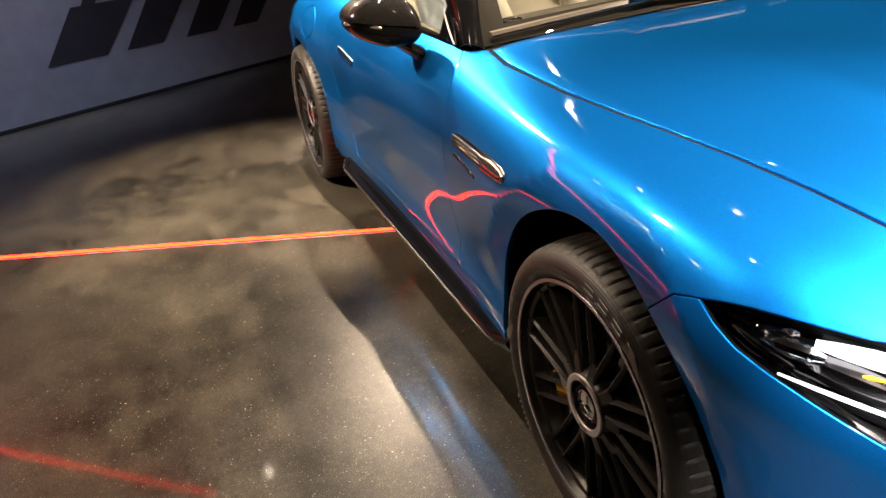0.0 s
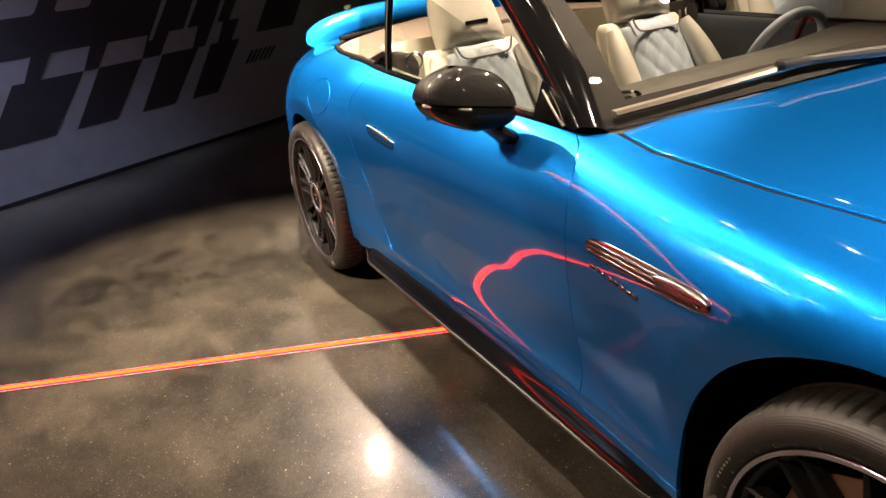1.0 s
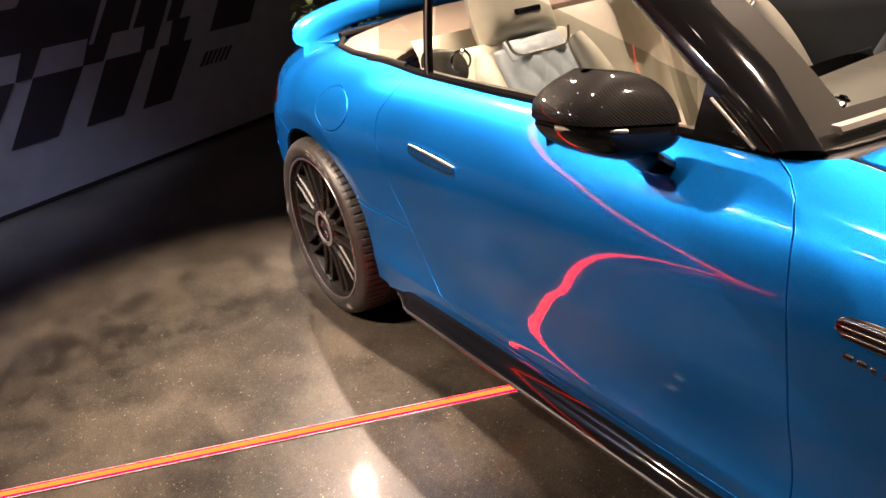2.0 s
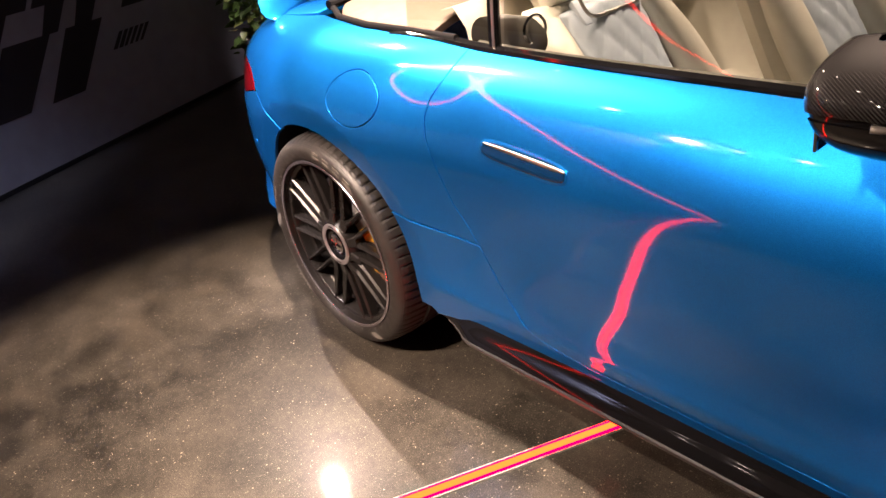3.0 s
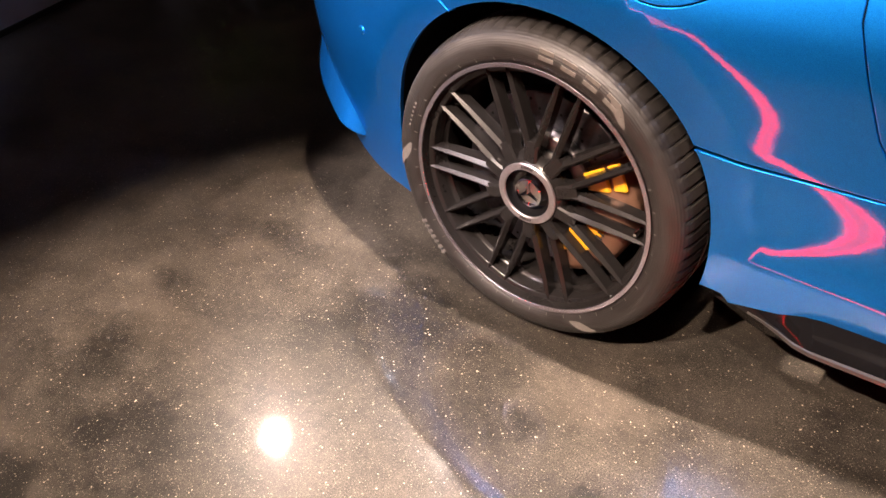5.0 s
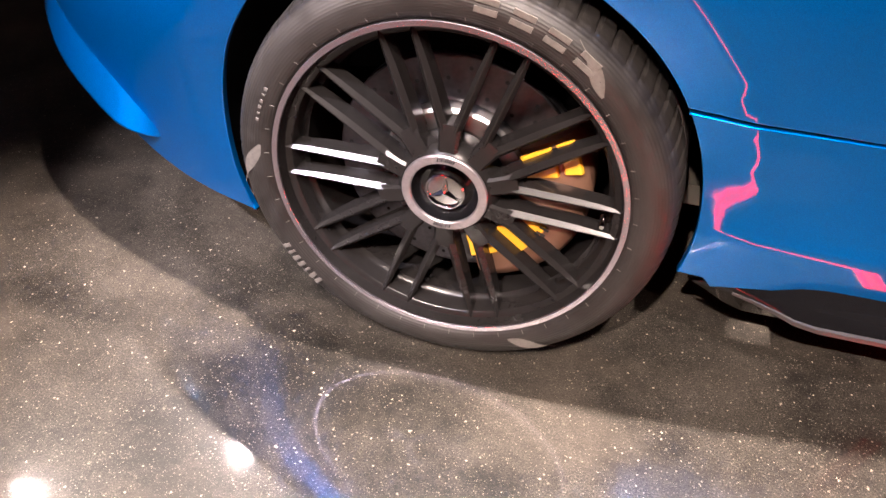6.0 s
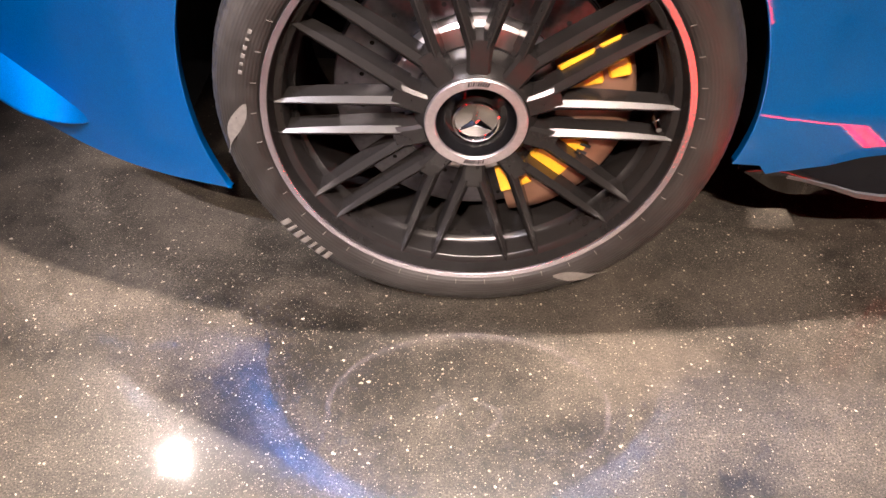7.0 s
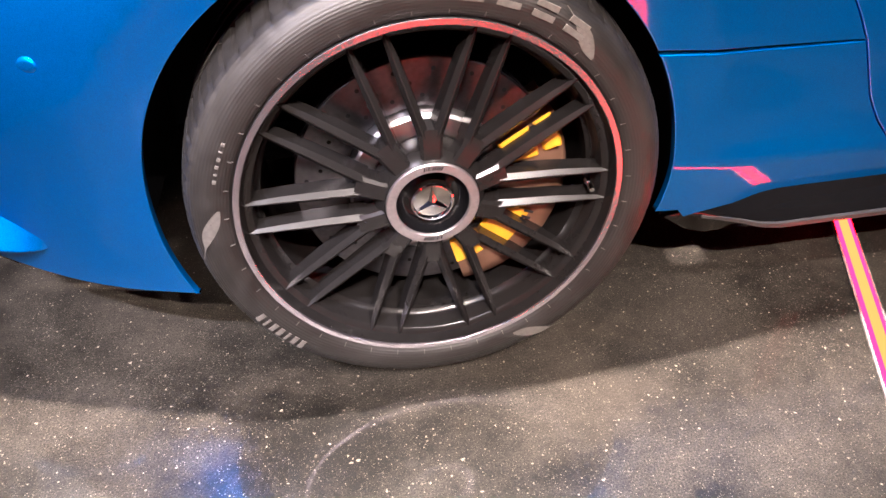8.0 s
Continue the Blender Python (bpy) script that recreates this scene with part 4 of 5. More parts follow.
def make_wheel(hub, y, flip, turn, width):
    bm = bmesh.new()
    add_revolve(bm, [(0.2825, -0.012), (0.2825, -0.0185), (0.2818, -0.0195)], 128)
    add_revolve(bm, [(0.2725, -0.0165), (0.2695, -0.006), (0.2675, 0.000), (0.2590, 0.003), (0.2570, 0.006), (0.2555, 0.030), (0.2520, 0.036), (0.246, 0.040), (0.244, 0.060), (0.246, 0.10), (0.248, 0.20), (0.262, width - 0.03), (0.272, width)], 128)
    wheel = part("wheel", bm, WHEEL_BLACK, car, "satin black multi-spoke alloy wheel with silver rim", True, 40)
    m = pose(hub[0], y, hub[1], 0, 0, 180 if flip else 0)
    wheel.matrix_local = m
    bm = bmesh.new()
    add_revolve(bm, [(0.2822, -0.0190), (0.2815, -0.0200), (0.2740, -0.0200), (0.2732, -0.0193), (0.2728, -0.0160)], 160)
    part("rim_ring", bm, RIM_LIP, wheel, "machined silver rim edge", True)
    tyre = tyre_mesh(wheel, width)
    shared = None
    for k in range(10):
        a = radians(turn + 36 * k)
        for s in (-1, 1):
            if shared is None:
                bm = bmesh.new()
                add_bar(bm, -0.0245, Matrix())
                first = part("spoke", bm, WHEEL_BLACK, wheel, smooth=True, angle=22)
                shared = first.data
                bmm = bmesh.new()
                add_bar(bmm, 0.0245, Matrix())
                second = part("spoke", bmm, WHEEL_BLACK, wheel, smooth=True, angle=22)
                pair = (first.data, second.data)
                spokes = [first, second]
            ob = spokes.pop(0) if spokes else new("spoke", pair[0 if s < 0 else 1])
            ob.parent = wheel
            ob.matrix_local = Matrix.Rotation(-a, 4, "Y")
    bm = bmesh.new()
    add_revolve(bm, [(0.0, 0.045), (0.086, 0.045), (0.084, 0.02), (0.078, 0.006), (0.073, 0.0), (0.0695, -0.004)], 80)
    part("hub", bm, WHEEL_BLACK, wheel, smooth=True)
    root = None
    for k in range(10):
        bm = bmesh.new()
        m2 = Matrix.Rotation(-radians(turn + 18 + 36 * k), 4, "Y")
        add_loft(bm, [[m2 @ Vector((x, y + 0.034, w)), m2 @ Vector((x, y + 0.004, w)), m2 @ Vector((x, y, w * 0.72)), m2 @ Vector((x, y, -w * 0.72)), m2 @ Vector((x, y + 0.004, -w)), m2 @ Vector((x, y + 0.034, -w))] for x, y, w in ((0.064, -0.0015, 0.0165), (0.080, -0.0005, 0.0155), (0.100, 0.0015, 0.0165), (0.116, 0.0045, 0.0185))])
        part("spoke_root", bm, WHEEL_BLACK, wheel, smooth=True)
    bm = bmesh.new()
    add_revolve(bm, [(0.0695, -0.003), (0.0690, -0.0065), (0.0675, -0.0078), (0.0560, -0.0078), (0.0545, -0.0065), (0.0535, 0.0)], 96)
    ring = part("hub_ring", bm, WHEEL_SILVER, wheel, "silver ring round the hub", True)
    for a0 in (-103, 77):
        for k in range(9):
            a = radians(a0 + k * 2.9)
            bm = bmesh.new()
            add_box(bm, (0.0012 if k in (5, 7) else 0.0022, 0.0006, 0.0062), pose(0, 0, 0))
            ob = part("engraved_bar", bm, BLACK_MATT, wheel)
            ob.matrix_local = Matrix.Rotation(-a, 4, "Y") @ pose(0.0618, -0.0080, 0, 0, 90, 0) @ pose(0, 0, 0, 0, 18, 0)
    bm = bmesh.new()
    add_revolve(bm, [(0.0540, -0.004), (0.052, 0.006), (0.046, 0.016), (0.040, 0.019), (0.030, 0.018)], 64)
    part("cap_cup", bm, BLACK_GLOSS, wheel, "gloss black hub cup", True)
    bm = bmesh.new()
    add_revolve(bm, [(0.034, 0.022), (0.0335, 0.004), (0.032, -0.001), (0.0295, -0.002), (0.0285, 0.001)], 64)
    cap = part("centre_cap", bm, CHROME, wheel, "chrome centre cap rim", True)
    bm = bmesh.new()
    add_revolve(bm, [(0.0288, 0.002), (0.02, 0.0005), (0.0, -0.0005)], 48)
    part("cap_face", bm, CHROME, wheel, "chrome cap face", True)
    for k in range(3):
        bm = bmesh.new()
        a = [bm.verts.new(p) for p in ((0, -0.0045, 0.0042), (0.0062, -0.0015, -0.001), (0, -0.0015, 0.0285), (-0.0062, -0.0015, -0.001))]
        c = bm.verts.new((0, -0.0055, 0.004))
        tip = a[2]
        bm.faces.new((a[1], tip, c))
        bm.faces.new((c, tip, a[3]))
        b = bm.verts.new((0, -0.006, 0))
        bm.faces.new((a[1], c, b))
        bm.faces.new((c, a[3], b))
        bm.verts.remove(a[0])
        ob = part("cap_arm", bm, CHROME, wheel)
        ob.matrix_local = Matrix.Rotation(radians(120 * k), 4, "Y")
    va = radians(turn - 1.2)
    bm = bmesh.new()
    add_revolve(bm, [(0.0, -0.016), (0.0035, -0.016), (0.0042, -0.014), (0.0042, 0.0), (0.0052, 0.001), (0.0052, 0.012)], 20)
    ob = part("valve", bm, CHROME, wheel, "chrome tyre valve", True)
    ob.matrix_local = Matrix.Rotation(-va, 4, "Y") @ pose(0.244, 0.012, 0, 0, 0, 0)
    # raised markings on the side wall, as plain bars and sweeps
    for a0, n, pitch, rr, high, wide in ((-150, 7, 2.6, 0.317, 0.016, 0.0085), (152, 6, 2.2, 0.306, 0.005, 0.006)):
        for k in range(n):
            a = radians(a0 + k * pitch)
            bm = bmesh.new()
            add_box(bm, (high, 0.0012, wide * (0.6 if k % 3 == 1 else 1.0)), Matrix(), 0.0004, 1)
            ob = part("sidewall_bar", bm, RUBBER_PALE, wheel)
            ob.matrix_local = Matrix.Rotation(-a, 4, "Y") @ pose(rr, -0.0268, 0, 0, 0, 0)
    for k in range(4):
        a = radians(54 + 8.8 * k)
        bm = bmesh.new()
        for dr in (0.0068, -0.0068):
            add_box(bm, (0.0085, 0.0012, 0.031), pose(dr, 0, 0), 0.0004, 1)
        ob = part("sidewall_mark", bm, RUBBER_PALE, wheel)
        ob.matrix_local = Matrix.Rotation(-a, 4, "Y") @ pose(0.317, -0.0268, 0, 0, 0, 0)
    for k in range(0 if flip else 40):
        a = radians(4 + 9 * k)
        bm = bmesh.new()
        add_box(bm, (0.0075, 0.0008, 0.0011), Matrix())
        ob = part("sidewall_tick", bm, RUBBER_PALE, wheel)
        ob.matrix_local = Matrix.Rotation(-a, 4, "Y") @ pose(0.2905, -0.0208, 0, 0, 0, -20)
    for a0 in (45, 172, 295):
        bm = bmesh.new()
        rings = []
        for k in range(13):
            u = k / 12
            a = radians(a0 + 14 * u)
            r0 = 0.300 + 0.034 * u
            w = 0.010 * math.sin(math.pi * min(1, u * 1.2 + 0.05)) + 0.0005
            rings.append([Vector(((r0 + d) * math.cos(a), -0.0268 + abs(r0 + d - 0.317) * 0.16 - 0.0008, (r0 + d) * math.sin(a))) for d in (-w, 0, w)])
        add_loft(bm, rings, closed=False)
        part("sidewall_sweep", bm, RUBBER_PALE, wheel, smooth=True)
    return wheel


def make_brake(hub, y, flip, turned):
    m = pose(hub[0], y, hub[1], 0, 0, 180 if flip else 0)
    spin = Matrix.Rotation(radians(turned), 4, "Y")
    bm = bmesh.new()
    add_revolve(bm, [(0.198, 0.075), (0.198, 0.068), (0.196, 0.066), (0.124, 0.066), (0.122, 0.070), (0.118, 0.070)], 96)
    add_revolve(bm, [(0.198, 0.088), (0.198, 0.100), (0.115, 0.100)], 96)
    disc = part("brake_disc", bm, STEEL, car, "drilled steel brake disc", True)
    disc.matrix_local = m
    bm = bmesh.new()
    add_revolve(bm, [(0.121, 0.076), (0.119, 0.050), (0.114, 0.046), (0.088, 0.0455), (0.084, 0.05), (0.0, 0.05)], 64)
    part("disc_bell", bm, BELL, disc, "bright disc bell", True)
    # flat dark dots on the disc face stand in for shade inside drillings
    hole = None
    for ring, (r, n) in enumerate(((0.140, 20), (0.160, 20), (0.180, 20))):
        for k in range(n):
            a = 2 * math.pi * (k + ring * 0.35) / n
            if hole is None:
                bm = bmesh.new()
                bmesh.ops.create_circle(bm, cap_ends=True, segments=8, radius=0.0034, matrix=Matrix.Rotation(radians(90), 4, "X"))
                ob = part("hole_shade_dot", bm, DARK, disc)
                hole = ob.data
            else:
                ob = new("hole_shade_dot", hole)
                ob.parent = disc
            ob.location = (r * math.cos(a), 0.0652, r * math.sin(a))
    bm = bmesh.new()
    rings = []
    for k in range(17):
        a = radians(-74 + 106 * k / 16)
        e = math.sin(math.pi * (k + 0.6) / 17.2) ** 0.35
        ring = []
        for q, d in ((0.104, 0.060), (0.112, 0.044), (0.14, 0.036), (0.19, 0.034), (0.212, 0.042), (0.222, 0.058), (0.222, 0.12), (0.104, 0.12)):
            mid = 0.172
            ring.append(Vector(((mid + (q - mid) * (0.75 + 0.25 * e)) * math.cos(a), d + (1 - e) * 0.02, (mid + (q - mid) * (0.75 + 0.25 * e)) * math.sin(a))))
        rings.append(ring)
    add_loft(bm, rings)
    cal = part("brake_calliper", bm, BRONZE, car, "bronze brake calliper with yellow panels", True, 40)
    cal.matrix_local = m @ spin
    for a0, a1, r0, r1 in ((-74, -56, 0.108, 0.155), (-46, -20, 0.112, 0.172), (14, 31, 0.122, 0.174), (15, 31, 0.181, 0.211)):
        bm = bmesh.new()
        rings = []
        for k in range(7):
            a = radians(a0 + (a1 - a0) * k / 6)
            rings.append([Vector((q * math.cos(a), d, q * math.sin(a))) for q, d in ((r0, 0.037), (r0 + 0.003, 0.0325), (r1 - 0.003, 0.0310), (r1, 0.036))])
        add_loft(bm, rings)
        part("calliper_panel", bm, YELLOW, cal, "yellow panel", True, 40)
    for k in range(3):
        bm = bmesh.new()
        add_box(bm, (0.016, 0.001, 0.0045), Matrix())
        ob = part("calliper_bar", bm, BLACK_MATT, cal)
        ob.matrix_local = Matrix.Rotation(radians(29 - k * 4), 4, "Y") @ pose(0.168, 0.0302, 0)


make_wheel(HUB_R, -0.932, False, -1.0, 0.285)
make_wheel(HUB_F, -0.928, False, 24.0, 0.255)
make_wheel(HUB_R, 0.932, True, -1.0, 0.285)
make_wheel(HUB_F, 0.928, True, 6.0, 0.255)
for side in (-1, 1):
    make_brake(HUB_R, side * 0.932, side > 0, 0 if side < 0 else 180)
    make_brake(HUB_F, side * 0.928, side > 0, 180 if side < 0 else 0)

# ---- lamps, vents, handles, sensor ----
for side in (1, -1):
    lamp_line = LAMP_TOP + [(3.44, 4.38)] + LAMP_LOW
    head = panel("headlight", lamp_line, BLACK_GLOSS, car, "headlight unit behind a clear lens", out=-0.055, side=side, gap=0.004, lip=False)
    cover = panel("lens_cover", lamp_line, LENS, head, "clear lens", out=-0.002, side=side, gap=0.004)
    cover.visible_shadow = False
    outline = []
    for a, b in zip(lamp_line, lamp_line[1:] + lamp_line[:1]):
        outline += [(a[0] + (b[0] - a[0]) * k / 6, a[1] + (b[1] - a[1]) * k / 6) for k in range(6)]
    bm = bmesh.new()
    add_loft(bm, [[Vector(skin(x, v, o) * (1, side, 1)) for x, v in outline] for o in (-0.004, -0.056)], True, False)
    part("housing_wall", bm, BLACK_GLOSS, head, smooth=True)
    for (x0, v0), (x1, v1), deep, w, mat_, lab in (
        ((3.112, 3.43), (3.186, 3.53), 0.012, 0.014, CHROME, "chrome reflector bar"),
        ((3.165, 3.65), (3.320, 4.00), 0.010, 0.014, WHITE_LED, "white light bar"),
        ((3.150, 3.12), (3.330, 3.30), 0.007, 0.0035, WHITE_LED, "slim white light line"),
        ((3.215, 3.50), (3.250, 3.62), 0.024, 0.006, YELLOW, "amber indicator"),
        ((3.150, 3.46), (3.300, 3.56), 0.045, 0.028, DARK_CHROME, "grey projector shroud"),
        ((3.124, 3.62), (3.144, 3.67), 0.010, 0.006, CHROME, "small chrome reflector"),
        ((3.060, 3.36), (3.160, 3.28), 0.020, 0.006, DARK_CHROME, "dark chrome trim line"),
    ):
        pts = [Vector(skin(x0 + (x1 - x0) * k / 8, v0 + (v1 - v0) * k / 8, -deep) * (1, side, 1)) for k in range(9)]
        bm = bmesh.new()
        add_tube(bm, pts, lambda u, w=w: w * (0.35 + 0.65 * math.sin(math.pi * min(1, max(0, u * 0.9 + 0.05)))), 10)
        part("light_bar" if mat_ is WHITE_LED else "reflector", bm, mat_, head, lab, True)

    vent = blister("fender_vent", (1.972, 0.749), (2.345, 0.751), 0.0215, 0.005, DARK_CHROME, car, "chrome louvred wing vent", power=4, side=side)
    for k in range(3):
        dz = 0.011 - 0.010 * k
        blister("vent_slat", (1.984, 0.749 + dz), (2.25 - 0.02 * k, 0.751 + dz), 0.0032, 0.0085, LOUVRE, vent, power=8, side=side)
        blister("vent_slot", (1.986, 0.744 + dz), (2.24 - 0.02 * k, 0.746 + dz), 0.0018, 0.0065, BLACK_GLOSS, vent, power=8, side=side)
    blister("vent_scoop", (2.20, 0.756), (2.342, 0.755), 0.014, 0.011, LOUVRE, vent, "silver scoop", power=2.2, side=side)
    blister("vent_mouth", (2.17, 0.738), (2.325, 0.744), 0.009, 0.008, BLACK_GLOSS, vent, power=2.2, side=side)
    for k in range(8):
        x = 1.992 + 0.021 * k
        z = 0.706 - 0.0018 * k
        blister("badge_bar", (x, z), (x + 0.015 if k != 2 else x + 0.008, z - 0.001), 0.0055, 0.003, DARK_CHROME, car, power=8, rows=8, cols=4, side=side)

    handle = blister("door_handle", (0.700, 0.7895), (0.950, 0.7690), 0.0255, 0.0016, PAINT, car, "flush blue door handle", power=3.6, side=side)
    blister("handle_plate", (0.706, 0.7890), (0.945, 0.7695), 0.0215, 0.0036, SHADED_BLUE, handle, "handle plate in blue darkened for shade", power=3.6, side=side)
    blister("handle_strip", (0.712, 0.8005), (0.946, 0.7790), 0.0046, 0.0056, METAL_TRIM, handle, "brushed silver strip", power=3, side=side, taper=1.4)
    sx, sz = -0.494, 0.59
    blister("parking_sensor", (sx - 0.012, sz), (sx + 0.012, sz), 0.011, 0.003, PAINT, car, power=2, rows=10, cols=8, side=side)
    blister("bumper_fin", (-1.0, 0.455), (-0.59, 0.275), 0.055, 0.040, PAINT, car, "raised lower corner of the bumper", power=2.6, rows=40, cols=16, side=side, taper=0.5, shelf=True)


# ---- glass, pillars, mirrors ----
PILLAR = [((1.762, 0.775, 0.935), (1.838, 0.745, 0.945)), ((1.60, 0.745, 1.03), (1.70, 0.690, 1.055)), ((1.38, 0.695, 1.165), (1.50, 0.630, 1.175)), ((1.16, 0.640, 1.275), (1.27, 0.580, 1.285))]
for side in (-1, 1):
    bm = bmesh.new()
    rings = []
    for (bx, by, bz), (fx, fy, fz) in PILLAR:
        a, f = Vector((bx, by, bz)), Vector((fx, fy, fz))
        d = f - a
        up = Vector((0.45, 0.75, 0.6)).normalized()
        n = (up - d.normalized() * up.dot(d.normalized())).normalized()
        ring = [a - n * 0.03, a, a + d * 0.12 + n * 0.012, a + d * 0.5 + n * 0.018, a + d * 0.88 + n * 0.010, f, f - n * 0.03]
        rings.append([Vector((p.x, side * p.y, p.z)) for p in ring])
    add_loft(bm, rings)
    pillar = part("windscreen_pillar", bm, BLACK_GLOSS, car, "gloss black windscreen pillar", True, 50)

# header rail and windscreen
top = [Vector((1.215 + 0.10 * (1 - abs(s) ** 2), 0.61 * s, 1.28 + 0.015 * (1 - s * s))) for s in np.linspace(-1, 1, 21)]
bm = bmesh.new()
add_tube(bm, top, 0.035)
part("windscreen_header", bm, BLACK_GLOSS, car, smooth=True)
verts, faces = [], []
nu, nw = 32, 20
for i in range(nu + 1):
    s = -1 + 2 * i / nu
    low = Vector((1.822 + 0.20 * (1 - abs(s) ** 2.2), 0.742 * s, 0.942 + 0.065 * (1 - s * s)))
    high = Vector((1.245 + 0.12 * (1 - abs(s) ** 2), 0.595 * s, 1.285 + 0.02 * (1 - s * s)))
    for j in range(nw + 1):
        w = j / nw
        p = low.lerp(high, w) + Vector((0.6, 0, 0.8)) * 0.035 * math.sin(math.pi * w)
        verts.append(p)
for i in range(nu):
    for j in range(nw):
        k = i * (nw + 1) + j
        faces.append((k, k + nw + 1, k + nw + 2, k + 1))
screen = build("windscreen", verts, faces, CLEAR, car, "clear raked windscreen")
screen.visible_shadow = False
# black print round the glass
for s0, s1, w0, w1 in ((-1, 1, 0.0, 0.10), (-1.0, -0.90, 0.10, 1.0), (0.90, 1.0, 0.10, 1.0)):
    v2, f2 = [], []
    for i in range(25):
        s = s0 + (s1 - s0) * i / 24
        low = Vector((1.822 + 0.20 * (1 - abs(s) ** 2.2), 0.742 * s, 0.942 + 0.065 * (1 - s * s)))
        high = Vector((1.245 + 0.12 * (1 - abs(s) ** 2), 0.595 * s, 1.285 + 0.02 * (1 - s * s)))
        for j in range(9):
            w = w0 + (w1 - w0) * j / 8
            v2.append(low.lerp(high, w) + Vector((0.6, 0, 0.8)) * 0.035 * math.sin(math.pi * w) - Vector((0.003, 0, 0.004)))
    for i in range(24):
        for j in range(8):
            k = i * 9 + j
            f2.append((k, k + 9, k + 10, k + 1))
    build("glass_border", v2, f2, BORDER, screen, "dark printed glass border")

# cowl under the wipers
rings = []
for s in np.linspace(-1, 1, 25):
    x0 = 1.80 + 0.20 * (1 - abs(s) ** 2.2)
    z0 = 0.918 + 0.055 * (1 - s * s)
    rings.append([Vector((x0 - 0.02, 0.735 * s, z0 + 0.01)), Vector((x0 + 0.03, 0.735 * s, z0 + 0.012)), Vector((x0 + 0.12, 0.72 * s, z0 - 0.02)), Vector((x0 + 0.12, 0.72 * s, z0 - 0.06))])
bm = bmesh.new()
add_loft(bm, rings, closed=False)
part("cowl", bm, BLACK_MATT, car, smooth=True)


def screen_point(s, w, lift=0.012):
    low = Vector((1.822 + 0.20 * (1 - abs(s) ** 2.2), 0.742 * s, 0.942 + 0.065 * (1 - s * s)))
    high = Vector((1.245 + 0.12 * (1 - abs(s) ** 2), 0.595 * s, 1.285 + 0.02 * (1 - s * s)))
    return low.lerp(high, w) + Vector((0.6, 0, 0.8)) * (0.035 * math.sin(math.pi * w) + lift)


for s0, s1, mat_ in ((-0.96, -0.40, WIPER_GREY), (0.16, 0.78, BLACK_MATT)):
    rings = []
    for k in range(15):
        p = screen_point(s0 + (s1 - s0) * k / 14, 0.035 + 0.02 * k / 14)
        rings.append([p + Vector(d) for d in ((0.010, 0, -0.008), (0.013, 0, -0.002), (0.007, 0, 0.006), (-0.008, 0, 0.007), (-0.008, 0, -0.002))])
    bm = bmesh.new()
    add_loft(bm, rings)
    wiper = part("wiper", bm, mat_, car, "slim wiper blade lying on the windscreen", True, 40)
    end = screen_point(s1, 0.055, 0.018)
    bm = bmesh.new()
    add_box(bm, (0.035, 0.09, 0.022), Matrix.Translation(end) @ pose(0, 0, 0, 0, 0, -8), 0.008)
    part("wiper_joint", bm, BLACK_MATT, wiper, smooth=True)
    bm = bmesh.new()
    arm = [screen_point(s1 + 0.42 * k / 8, 0.052 - 0.045 * k / 8, 0.022 - 0.012 * k / 8) for k in range(9)]
    add_tube(bm, arm, lambda u: 0.010 + 0.005 * u, 10)
    part("wiper_arm", bm, BLACK_MATT, wiper, "black wiper arm", smooth=True)


def glass_line(x):
    p = skin(x, 4.985)
    return -p[1] - 0.014, p[2] - 0.004


def side_glass(name, x0, x1, top0, top1, label, side):
    verts, faces = [], []
    for i in range(21):
        x = x0 + (x1 - x0) * i / 20
        y, z = glass_line(x)
        t = top0 + (top1 - top0) * i / 20
        for j in range(9):
            w = j / 8
            verts.append((x - 0.02 * w * (x > 1.5), side * (y - 0.155 * (w * t) ** 1.25 / 0.32 ** 0.25 * 1.3), z + w * t))
    for i in range(20):
        for j in range(8):
            k = i * 9 + j
            faces.append((k, k + 1, k + 10, k + 9) if side > 0 else (k, k + 9, k + 10, k + 1))
    ob = build(name, verts, faces, TINTED, car, label)
    ob.visible_shadow = False
    return ob


